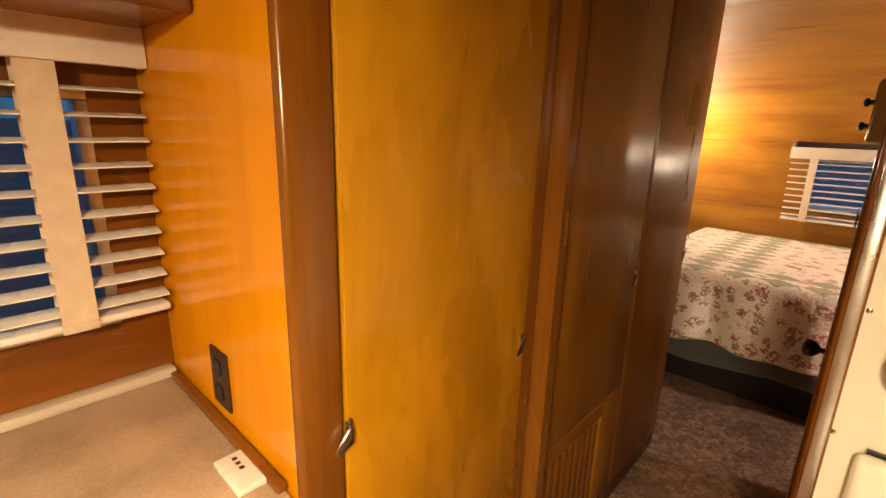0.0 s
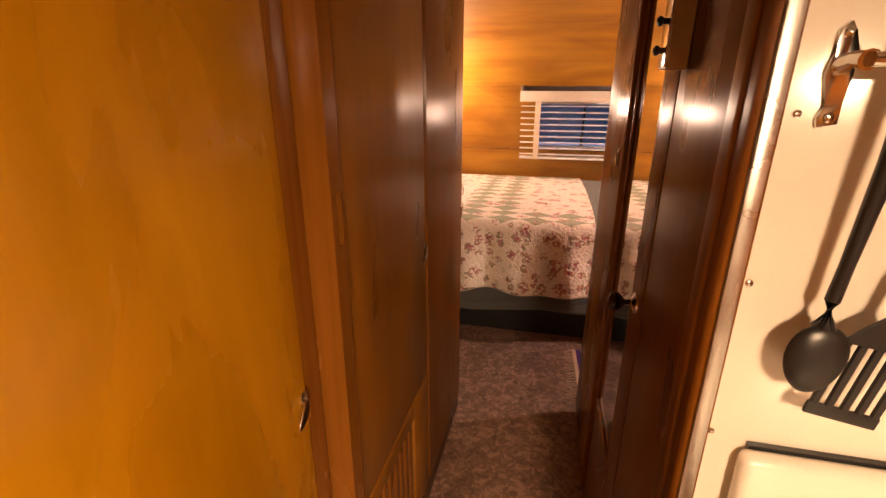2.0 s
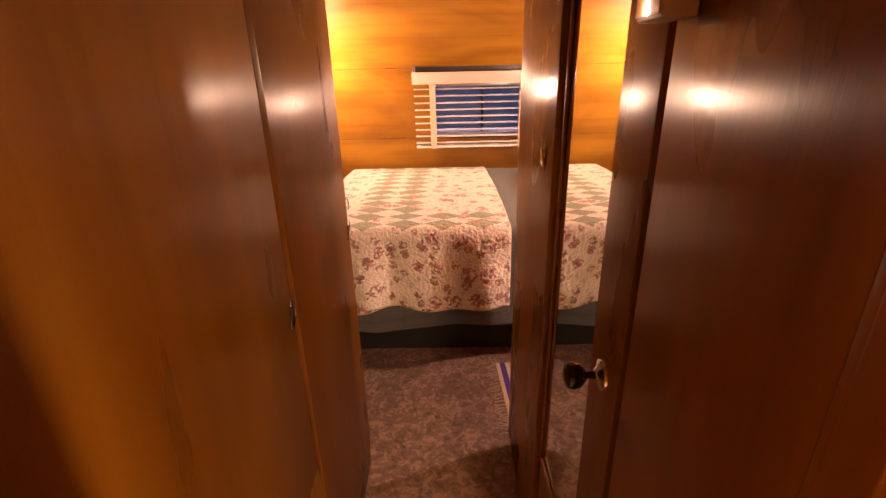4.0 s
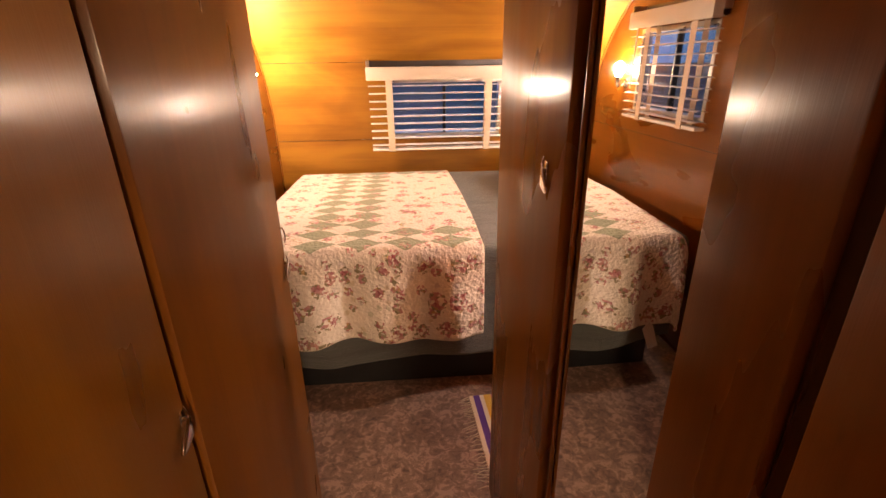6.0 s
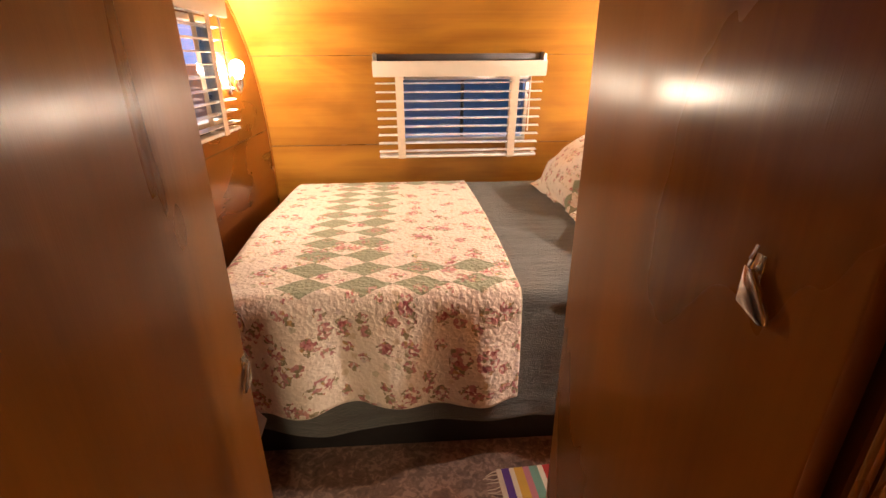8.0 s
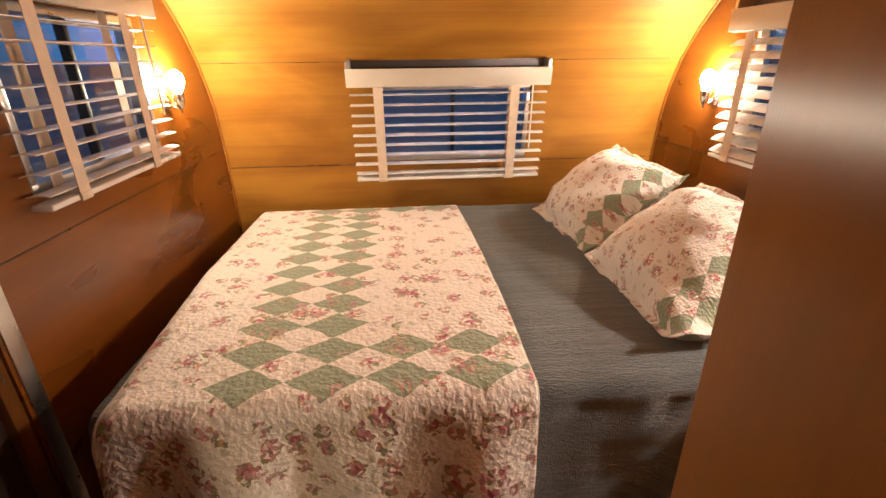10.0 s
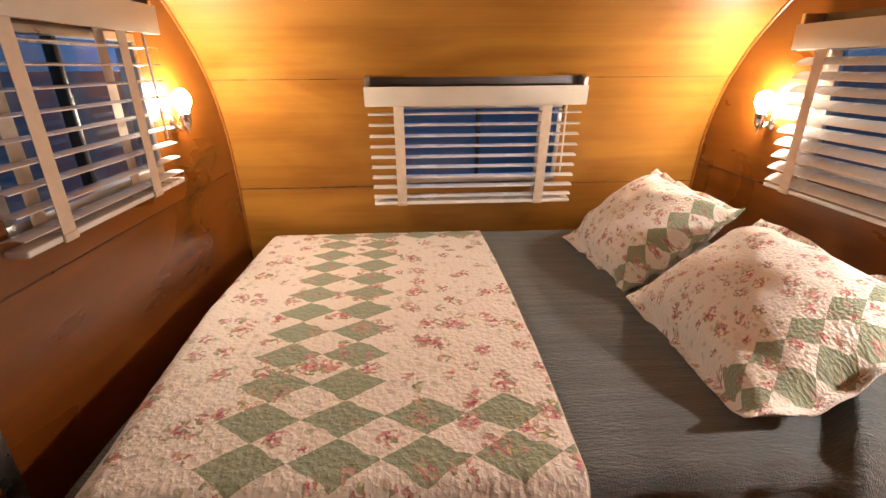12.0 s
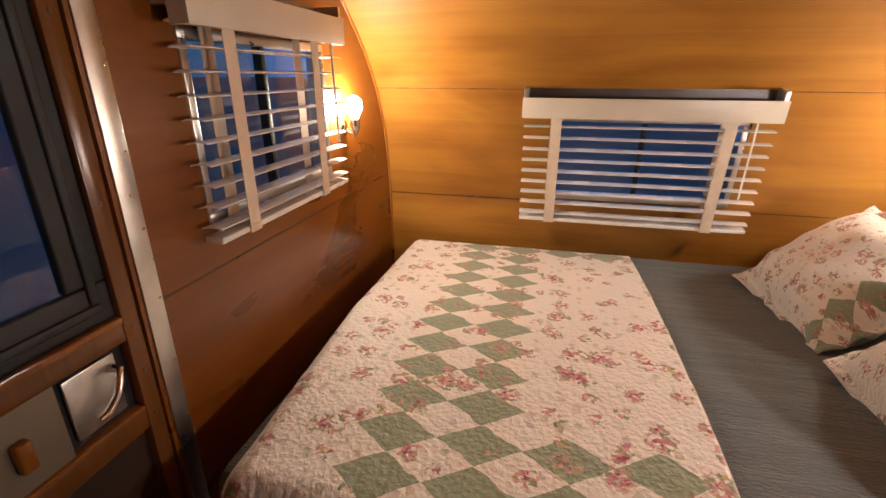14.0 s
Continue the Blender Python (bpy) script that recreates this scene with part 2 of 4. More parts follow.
def quilt_material():
    """Printed patchwork: cream ground with rose sprigs, two rows of green diamonds along one side and the front, puffed stitching."""
    m, n, l, b = mat_new("floral_quilt")
    uv = n.new("ShaderNodeUVMap")
    uv.uv_map = "cloth"
    sep = n.new("ShaderNodeSeparateXYZ")
    l.new(uv.outputs[0], sep.inputs[0])

    def mt(op, a, c=None, d=None):
        k = n.new("ShaderNodeMath")
        k.operation = op
        for i, v in enumerate((a, c, d)):
            if v is None:
                continue
            if isinstance(v, (int, float)):
                k.inputs[i].default_value = v
            else:
                l.new(v, k.inputs[i])
        return k.outputs[0]

    def mixc(f, a, c):
        k = n.new("ShaderNodeMix")
        k.data_type = "RGBA"
        for s, v in (("Factor", f), ("A", a), ("B", c)):
            if isinstance(v, tuple):
                k.inputs[s].default_value = (*v, 1)
            elif isinstance(v, (int, float)):
                k.inputs[s].default_value = v
            else:
                l.new(v, k.inputs[s])
        return k.outputs["Result"]

    wob = n.new("ShaderNodeTexNoise")
    wob.inputs["Scale"].default_value = 22
    l.new(uv.outputs[0], wob.inputs["Vector"])
    wv = mt("MULTIPLY", mt("SUBTRACT", wob.outputs["Fac"], 0.5), 0.02)
    ux, vy = mt("ADD", sep.outputs[0], wv), mt("ADD", sep.outputs[1], wv)
    u = mt("DIVIDE", mt("ADD", ux, 0.495), 0.18)
    v = mt("DIVIDE", mt("SUBTRACT", vy, 3.06), 0.1215)
    du, dv = mt("ABSOLUTE", mt("SUBTRACT", u, mt("ROUND", u))), mt("ABSOLUTE", mt("SUBTRACT", v, mt("ROUND", v)))
    dia = mt("LESS_THAN", mt("ADD", du, dv), 0.5)
    left = mt("MULTIPLY", mt("LESS_THAN", mt("ABSOLUTE", mt("SUBTRACT", u, 0.5)), 1.0), mt("GREATER_THAN", v, -0.5))
    front = mt("MULTIPLY", mt("LESS_THAN", mt("ABSOLUTE", mt("SUBTRACT", v, 0.5)), 1.0), mt("GREATER_THAN", u, -0.5))
    rearrow = mt("MULTIPLY", mt("GREATER_THAN", v, 10.5), mt("GREATER_THAN", u, -0.5))
    green = mt("MULTIPLY", dia, mt("MAXIMUM", rearrow, mt("MAXIMUM", left, front)))
    # rose sprigs: loose clusters of petals and leaves on a clean ground
    warp = n.new("ShaderNodeTexNoise")
    warp.inputs["Scale"].default_value, warp.inputs["Detail"].default_value = 70, 3
    l.new(uv.outputs[0], warp.inputs["Vector"])
    vm = n.new("ShaderNodeVectorMath")
    vm.operation = "MULTIPLY_ADD"
    l.new(warp.outputs["Color"], vm.inputs[0])
    vm.inputs[1].default_value = (0.022, 0.022, 0)
    l.new(uv.outputs[0], vm.inputs[2])

    def cells(scale):
        vo = n.new("ShaderNodeTexVoronoi")
        vo.voronoi_dimensions = "2D"
        vo.inputs["Scale"].default_value = scale
        l.new(vm.outputs[0], vo.inputs["Vector"])
        sc = n.new("ShaderNodeSeparateXYZ")
        l.new(vo.outputs["Color"], sc.inputs[0])
        return vo.outputs["Distance"], sc.outputs
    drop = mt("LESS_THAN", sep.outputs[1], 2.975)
    cd, cr = cells(10.0)
    pd_, pr = cells(105.0)
    bd_, br = cells(30.0)
    patch = n.new("ShaderNodeTexNoise")
    patch.inputs["Scale"].default_value = 7.0
    l.new(uv.outputs[0], patch.inputs["Vector"])
    ragged = mt("MULTIPLY", mt("SUBTRACT", warp.outputs["Fac"], 0.5), 0.5)
    c2d, c2r = cells(15.0)
    reach = mt("MULTIPLY_ADD", cr[1], 0.20, 0.15)
    main = mt("MULTIPLY", mt("LESS_THAN", mt("ADD", cd, ragged), reach), mt("GREATER_THAN", cr[0], 0.12))
    more = mt("MULTIPLY", mt("LESS_THAN", mt("ADD", c2d, ragged), 0.30), mt("GREATER_THAN", c2r[0], mt("MULTIPLY_ADD", drop, -0.5, 0.84)))
    inside = mt("MAXIMUM", main, more)
    shown = mt("MULTIPLY", inside, mt("LESS_THAN", pr[0], 0.66))
    stray = mt("MULTIPLY", mt("LESS_THAN", bd_, 0.30), mt("GREATER_THAN", br[0], 0.78))
    petals = ramp(n, [(0.0, (0.34, 0.07, 0.09)), (0.16, (0.55, 0.20, 0.20)), (0.36, (0.68, 0.36, 0.32)), (0.52, (0.60, 0.28, 0.30)), (0.66, (0.24, 0.27, 0.13)), (0.80, (0.36, 0.38, 0.22)), (0.93, (0.60, 0.42, 0.16))])
    petals.color_ramp.interpolation = "CONSTANT"
    # roses in the middle of a sprig, leaves round it
    rim = mt("GREATER_THAN", mt("ADD", cd, ragged), mt("MULTIPLY", reach, 0.55))
    l.new(mt("MULTIPLY_ADD", pr[1], mt("MULTIPLY_ADD", rim, -0.05, 0.62), mt("MULTIPLY", rim, 0.40)), petals.inputs[0])
    straysc = ramp(n, [(0.0, (0.48, 0.40, 0.42)), (0.35, (0.55, 0.44, 0.26)), (0.7, (0.40, 0.42, 0.27))])
    straysc.color_ramp.interpolation = "CONSTANT"
    l.new(br[1], straysc.inputs[0])
    cream = mixc(patch.outputs["Fac"], (0.80, 0.73, 0.64), (0.86, 0.80, 0.73))
    leafy = mixc(warp.outputs["Fac"], (0.25, 0.29, 0.19), (0.36, 0.40, 0.28))
    ground = mixc(green, cream, leafy)
    c2 = mixc(mt("MULTIPLY", stray, mt("SUBTRACT", 0.5, mt("MULTIPLY", green, 0.35))), ground, straysc.outputs[0])
    c3 = mixc(mt("MULTIPLY", shown, mt("SUBTRACT", 0.95, mt("MULTIPLY", green, 0.3))), c2, petals.outputs[0])
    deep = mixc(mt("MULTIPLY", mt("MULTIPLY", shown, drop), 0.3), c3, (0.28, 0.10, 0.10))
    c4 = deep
    l.new(c4, b.inputs["Base Color"])
    b.inputs["Roughness"].default_value = 0.9
    b.inputs["Sheen Weight"].default_value = 0.15
    puff = n.new("ShaderNodeTexVoronoi")
    puff.voronoi_dimensions, puff.feature = "2D", "SMOOTH_F1"
    puff.inputs["Scale"].default_value = 72
    l.new(vm.outputs[0], puff.inputs["Vector"])
    weave = n.new("ShaderNodeTexNoise")
    weave.inputs["Scale"].default_value = 900
    l.new(uv.outputs[0], weave.inputs["Vector"])
    hgt = mt("ADD", mt("MULTIPLY", puff.outputs["Distance"], -1.0), mt("MULTIPLY", weave.outputs["Fac"], 0.08))
    bp = n.new("ShaderNodeBump")
    bp.inputs["Strength"].default_value, bp.inputs["Distance"].default_value = 1.0, 0.0048
    l.new(hgt, bp.inputs["Height"])
    l.new(bp.outputs[0], b.inputs["Normal"])
    return m


def ribbed(name, color):
    """A woven cotton spread with cross ribs of uneven depth."""
    m, n, l, b = mat_new(name)
    uv = n.new("ShaderNodeUVMap")
    uv.uv_map = "cloth"
    w, wm = n.new("ShaderNodeTexNoise"), n.new("ShaderNodeMapping")
    wm.inputs["Scale"].default_value = (50, 150, 1)
    w.inputs["Scale"].default_value, w.inputs["Detail"].default_value = 1.0, 3
    l.new(uv.outputs[0], wm.inputs["Vector"])
    w2 = n.new("ShaderNodeTexNoise")
    w2.inputs["Scale"].default_value = 300
    blot, mp = n.new("ShaderNodeTexNoise"), n.new("ShaderNodeMapping")
    mp.inputs["Scale"].default_value = (2, 30, 1)
    blot.inputs["Scale"].default_value = 1.0
    l.new(wm.outputs[0], w.inputs["Vector"])
    l.new(uv.outputs[0], w2.inputs["Vector"])
    l.new(uv.outputs[0], mp.inputs["Vector"])
    l.new(mp.outputs[0], blot.inputs["Vector"])
    r = ramp(n, [(0.3, [c * 0.85 for c in color]), (0.7, [c * 1.15 for c in color])])
    l.new(blot.outputs["Fac"], r.inputs[0])
    l.new(r.outputs[0], b.inputs["Base Color"])
    b.inputs["Roughness"].default_value, b.inputs["Sheen Weight"].default_value = 0.85, 0.2
    mul = n.new("ShaderNodeMath")
    mul.operation = "MULTIPLY"
    l.new(w.outputs["Fac"], mul.inputs[0])
    l.new(blot.outputs["Fac"], mul.inputs[1])
    add = n.new("ShaderNodeMath")
    add.operation = "MULTIPLY_ADD"
    l.new(w2.outputs["Fac"], add.inputs[0])
    add.inputs[1].default_value = 0.35
    l.new(mul.outputs[0], add.inputs[2])
    bp = n.new("ShaderNodeBump")
    bp.inputs["Strength"].default_value, bp.inputs["Distance"].default_value = 1.0, 0.013
    l.new(add.outputs[0], bp.inputs["Height"])
    l.new(bp.outputs[0], b.inputs["Normal"])
    return m


QUILT = quilt_material()
SPREAD = ribbed("grey_ribbed_spread", (0.10, 0.112, 0.112))

# ---- mesh helpers ----
INV = {}


def thing(name, at=(0, 0, 0), label="", category="", group="", kind="", m=None):
    """An Empty at the base of a thing. Its parts are given in world metres, or, with a pose m, in the thing's own."""
    ob = new(name)
    ob.empty_display_size = 0.05
    ob.matrix_basis = m if m else Matrix.Translation(at)
    INV[ob] = Matrix() if m else Matrix.Translation(-Vector(at))
    return tagged(ob, label, category, group, kind)


def mesh_of(name, bm, material, smooth=None):
    me = bpy.data.meshes.new(name)
    bmesh.ops.recalc_face_normals(bm, faces=bm.faces)
    bm.to_mesh(me)
    bm.free()
    me.materials.append(material)
    if smooth is not None:
        me.shade_smooth()
        me.set_sharp_from_angle(angle=radians(smooth))
    return me


def part(name, bm, material, parent=None, label="", smooth=40):
    """Links a bmesh (or a ready mesh) as one mesh object under a thing or under a part."""
    me = bm if isinstance(bm, bpy.types.Mesh) else mesh_of(name, bm, material, smooth)
    ob = new(name, me)
    if parent:
        ob.parent = parent
        ob.matrix_parent_inverse = INV.get(parent, Matrix())
    return tagged(ob, label)


def box(x0, x1, y0, y1, z0, z1, bev=0.0, seg=2, bm=None):
    bm2 = bmesh.new()
    bmesh.ops.create_cube(bm2, size=1.0)
    for v in bm2.verts:
        v.co = Vector(((x0 + x1) / 2 + v.co.x * (x1 - x0), (y0 + y1) / 2 + v.co.y * (y1 - y0), (z0 + z1) / 2 + v.co.z * (z1 - z0)))
    if bev:
        bmesh.ops.bevel(bm2, geom=list(bm2.edges), offset=bev, segments=seg, affect="EDGES", profile=0.5)
    return join(bm, bm2)


def join(bm, bm2):
    """Adds bm2 to bm (or gives bm2 back)."""
    if bm is None:
        return bm2
    me = bpy.data.meshes.new("tmp")
    bm2.to_mesh(me)
    bm2.free()
    bm.from_mesh(me)
    bpy.data.meshes.remove(me)
    return bm


def lathe(profile, at, axis="Z", seg=20, bm=None):
    """A turned body: (radius, height) pairs along an axis through at."""
    bm2 = bmesh.new()
    rings = []
    for r, hh in profile:
        ring = []
        for i in range(seg):
            a = 2 * math.pi * i / seg
            p = Vector((max(r, 0.0002) * math.cos(a), max(r, 0.0002) * math.sin(a), hh))
            if axis == "X":
                p = Vector((p.z, p.x, p.y))
            elif axis == "-X":
                p = Vector((-p.z, p.x, p.y))
            elif axis == "Y":
                p = Vector((p.x, p.z, p.y))
            elif axis == "-Y":
                p = Vector((p.x, -p.z, p.y))
            ring.append(bm2.verts.new(p + Vector(at)))
        rings.append(ring)
    for a, b in zip(rings, rings[1:]):
        for i in range(seg):
            bm2.faces.new((a[i], a[(i + 1) % seg], b[(i + 1) % seg], b[i]))
    bm2.faces.new(rings[0])
    bm2.faces.new(rings[-1])
    return join(bm, bm2)


def prism(pts, axis, a, b, bm=None, bev=0.0):
    """A flat outline (pairs in the two other axes, in x-y-z order) drawn out from a to b along axis."""
    bm2 = bmesh.new()
    i = "XYZ".index(axis)

    def at(p, v):
        c = list(p)
        c.insert(i, v)
        return bm2.verts.new(c)
    lo, hi = [at(p, a) for p in pts], [at(p, b) for p in pts]
    n = len(pts)
    for k in range(n):
        bm2.faces.new((lo[k], lo[(k + 1) % n], hi[(k + 1) % n], hi[k]))
    bm2.faces.new(lo)
    bm2.faces.new(hi)
    if bev:
        bmesh.ops.bevel(bm2, geom=list(bm2.edges), offset=bev, segments=2, affect="EDGES", profile=0.5)
    return join(bm, bm2)


def tube(points, radius, seg=10, bm=None):
    """A round bar along points."""
    bm2 = bmesh.new()
    pts = [Vector(p) for p in points]
    rings = []
    for i, p in enumerate(pts):
        d = (pts[min(i + 1, len(pts) - 1)] - pts[max(i - 1, 0)]).normalized()
        q = d.to_track_quat("Z", "Y")
        r = radius[i] if isinstance(radius, (list, tuple)) else radius
        rings.append([bm2.verts.new(p + q @ Vector((r * math.cos(2 * math.pi * k / seg), r * math.sin(2 * math.pi * k / seg), 0))) for k in range(seg)])
    for a, b in zip(rings, rings[1:]):
        for k in range(seg):
            bm2.faces.new((a[k], a[(k + 1) % seg], b[(k + 1) % seg], b[k]))
    bm2.faces.new(rings[0])
    bm2.faces.new(rings[-1])
    return join(bm, bm2)


def wall_with_hole(x0, x1, ya, yb, za, zb, holes):
    """A wall across x0..x1 over ya..yb and za..zb, with rectangular holes (y0, y1, z0, z1) side by side."""
    bm = None
    y = ya
    for y0, y1, z0, z1 in sorted(holes):
        bm = box(x0, x1, y, y0, za, zb, bm=bm)
        if z0 > za:
            bm = box(x0, x1, y0, y1, za, z0, bm=bm)
        bm = box(x0, x1, y0, y1, z1, zb, bm=bm)
        y = y1
    return box(x0, x1, y, yb, za, zb, bm=bm)


# ---- the shell ----
XL, XR = -0.965, 1.185          # inner faces of the side walls
PL, PR = -0.405, 0.125          # corridor faces of the cabinets and of the bathroom
YF = -1.9                       # inner face of the front wall
CEIL = 1.98


def rear_profile():
    """(y, z) along the rear wall and round into the ceiling."""
    return [(4.50, -0.02), (4.50, 0.6), (4.49, 0.9), (4.465, 1.1), (4.43, 1.22), (4.375, 1.34), (4.28, 1.47), (4.16, 1.58), (4.02, 1.69),
            (3.84, 1.79), (3.62, 1.875), (3.36, 1.935), (3.05, 1.97), (2.6, CEIL)]


# rear window opening: x -0.25..0.50, z 0.93..1.27
RW = (-0.235, 0.505, 0.90, 1.26)


def rear_y(z):
    """The rear wall's inner face at a height."""
    p = rear_profile()
    for (y0, z0), (y1, z1) in zip(p, p[1:]):
        if z0 <= z <= z1:
            return y0 + (y1 - y0) * (z - z0) / (z1 - z0)
    return p[-1][0]


def rear_wall_mesh():
    """The curved rear wall and ceiling bend, thick, with the window's opening cut through."""
    zs = sorted(set([z for _, z in rear_profile()] + [RW[2], RW[3], 0.75, 1.0, 1.16, 1.28, 1.405, 1.525, 1.635, 1.74, 1.835]))
    xs = [XL - 0.05, RW[0], RW[1], XR + 0.05]
    bm = bmesh.new()
    rows = []
    for z in zs:
        y = rear_y(z)
        e = 0.02
        d = Vector((rear_y(min(z + e, CEIL)) - rear_y(max(z - e, 0)), 2 * e)).normalized()
        rows.append([[bm.verts.new((x, y, z)) for x in xs], [bm.verts.new((x, y + 0.05 * d.y, z - 0.05 * d.x)) for x in xs]])
    for (a, b), z0, z1 in zip(zip(rows, rows[1:]), zs, zs[1:]):
        for i in range(3):
            hole = i == 1 and z0 >= RW[2] - 1e-6 and z1 <= RW[3] + 1e-6
            if not hole:
                bm.faces.new((a[0][i], a[0][i + 1], b[0][i + 1], b[0][i]))
                bm.faces.new((a[1][i], b[1][i], b[1][i + 1], a[1][i + 1]))
            else:
                bm.faces.new((a[0][1], b[0][1], b[1][1], a[1][1]))
                bm.faces.new((a[0][2], a[1][2], b[1][2], b[0][2]))
        if abs(z1 - RW[2]) < 1e-6:
            bm.faces.new((b[0][1], b[0][2], b[1][2], b[1][1]))
        if abs(z0 - RW[3]) < 1e-6:
            bm.faces.new((a[0][1], a[1][1], a[1][2], a[0][2]))
    return bm


rear = thing("wall_rear", (0.1, 4.5, 0), "amber varnished plywood rear wall curving into the ceiling", "wall", kind="structure")
part("plywood_panel", rear_wall_mesh(), W_AMBER, rear, smooth=30)
# seams between the plywood sheets
for z in (0.885, 1.36, 1.93):
    y = rear_y(z)
    d = Vector((rear_y(z + 0.02) - rear_y(z - 0.02), 0.04)).normalized()
    s = bmesh.new()
    bmesh.ops.create_cube(s, size=1)
    for v in s.verts:
        off = v.co.z * 0.003
        v.co = Vector((XL + (v.co.x + 0.5) * (XR - XL), y + d.x * off - 0.0012 + v.co.y * 0.004, z + d.y * off))
    part("panel_seam", s, W_DARK, rear)

# side walls: the left has the entry door, two windows; the right one window
LWIN = (3.28, 3.90, 1.09, 1.50)
RWIN = (3.28, 3.90, 1.07, 1.48)
FWIN = (-0.55, 0.51, 0.99, 1.45)
DOOR = (2.40, 3.06, 0.02, 1.84)
wl_ob = thing("wall_left", (XL, 1.3, 0), "reddish varnished plywood side wall with a low seam", "wall", kind="structure")
part("plywood_panel", wall_with_hole(XL - 0.05, XL, YF, 4.56, -0.02, CEIL + 0.02, [FWIN, DOOR, LWIN]), W_SIDE, wl_ob)
part("panel_seam", box(XL - 0.001, XL + 0.0015, 3.115, 4.47, 0.978, 0.982), W_DARK, wl_ob)
wr_ob = thing("wall_right", (XR, 1.3, 0), "reddish varnished plywood side wall with a low seam", "wall", kind="structure")
part("plywood_panel", wall_with_hole(XR, XR + 0.05, YF, 4.56, -0.02, CEIL + 0.02, [RWIN]), W_SIDE, wr_ob)
part("panel_seam", box(XR - 0.0015, XR + 0.001, 2.5, 4.47, 0.978, 0.982), W_DARK, wr_ob)
wf = thing("wall_front", (0.1, YF, 0), "plain varnished plywood front wall", "wall", kind="structure")
part("plywood_panel", box(XL - 0.05, XR + 0.05, YF - 0.05, YF, -0.02, CEIL), W_AMBER, wf)
tagged(part("floor", box(XL - 0.05, XR + 0.05, YF - 0.05, 4.6, -0.05, 0.0), FLOOR), "mottled brown grey sheet vinyl floor", "floor", kind="structure")
tagged(part("ceiling", box(XL - 0.05, XR + 0.05, YF - 0.05, 2.6, CEIL, CEIL + 0.05), W_AMBER), "amber varnished plywood ceiling", "ceiling", kind="structure")
tagged(part("ground", box(-400, 400, -400, 400, -0.75, -0.7), GROUND), "dark ground outside at dusk", "ground", kind="structure")

# cove beads where the curved rear wall meets the side walls
for nm, x in (("trim_left", XL + 0.004), ("trim_right", XR - 0.004)):
    pts3 = [(x, rear_y(z) - 0.004, z) for z in [0.0] + [0.3 + 0.07 * i for i in range(24)] if z < CEIL]
    tagged(part(nm, tube(pts3, 0.006, 8), W_TRIM), "thin varnished bead along the wall corner", "trim", kind="structure")

# ---- corridor cabinets ----
def latch(parent, m, s=1):
    """A chrome cabinet latch: narrow plate, round boss, thumb tip and a wedge lever to one side; local x along the wall, z up, y out."""
    bm = box(-0.007, 0.007, 0, 0.003, -0.024, 0.024, 0.001)
    bm = lathe([(0.007, 0.002), (0.007, 0.010), (0.005, 0.013)], (0, 0, 0.004), "Y", 14, bm)
    bm = prism([(-0.005 * s, 0.013), (0.004 * s, 0.012), (0.028 * s, -0.018), (0.031 * s, -0.027), (0.024 * s, -0.030), (-0.005 * s, -0.022)], "Y", 0.008, 0.017, bm, 0.0025)
    bm = tube([(0, 0.012, 0.010), (0.001 * s, 0.015, 0.020), (0.002 * s, 0.012, 0.033)], [0.004, 0.003, 0.002], 8, bm)
    bmesh.ops.transform(bm, matrix=m @ Matrix.Diagonal((0.95, 0.5, 0.88, 1)), verts=bm.verts)
    return part("latch", bm, CHROME, parent, "chrome lever latch")


FACE_L = Matrix.Rotation(radians(-90), 4, "Z")    # local y out of a wall that faces +x
FACE_R = Matrix.Rotation(radians(90), 4, "Z")     # local y out of a wall that faces -x

HC = CEIL - 0.004
wd = thing("wardrobe", (-0.68, 0.9, 0), "golden birch wardrobe with a tall flat door beside the counter", "wardrobe")
part("side_panel", box(XL + 0.002, PL - 0.02, 0.595, 0.612, 0.002, HC), W_ORANGE, wd, "bright orange plywood side")
part("stile", box(PL - 0.022, PL, 0.592, 0.668, 0.002, HC, 0.008, 3), W_TRIM, wd, "rounded corner stile")
part("stile", box(PL - 0.022, PL, 1.166, 1.212, 0.002, HC, 0.002), W_STRIP, wd)
part("rail", box(PL - 0.022, PL - 0.001, 0.668, 1.166, 0.002, 0.10), W_TRIM, wd)
part("rail", box(PL - 0.022, PL - 0.001, 0.668, 1.166, 1.90, HC), W_TRIM, wd)
wdoor = part("door", box(PL - 0.02, PL + 0.003, 0.671, 1.162, 0.105, 1.895, 0.003), W_YELLOW, wd, "tall flat golden birch door")
latch(wdoor, Matrix.Translation((PL + 0.003, 0.672, 0.935)) @ FACE_L)
latch(wdoor, Matrix.Translation((PL + 0.003, 1.152, 0.925)) @ FACE_L)
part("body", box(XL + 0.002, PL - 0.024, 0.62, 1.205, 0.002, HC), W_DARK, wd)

pd = thing("pocket_door", (-0.6, 1.235, 0), "fir edged sliding pocket door pushed back into its slot", "door")
bm = box(PL - 0.2, -0.364, 1.216, 1.252, 0.012, 1.145)
bm = box(PL - 0.2, -0.364, 1.216, 1.252, 1.225, 1.93, bm=bm)
bm = box(PL - 0.2, -0.377, 1.216, 1.252, 1.145, 1.225, bm=bm)
bm = box(-0.377, -0.364, 1.216, 1.231, 1.145, 1.225, bm=bm)
bm = box(-0.377, -0.364, 1.246, 1.252, 1.145, 1.225, bm=bm)
part("door_edge", bm, W_STRIP, pd)
part("finger_pull", box(-0.3765, -0.3735, 1.2325, 1.2445, 1.147, 1.223, 0.001), W_DARK, pd)

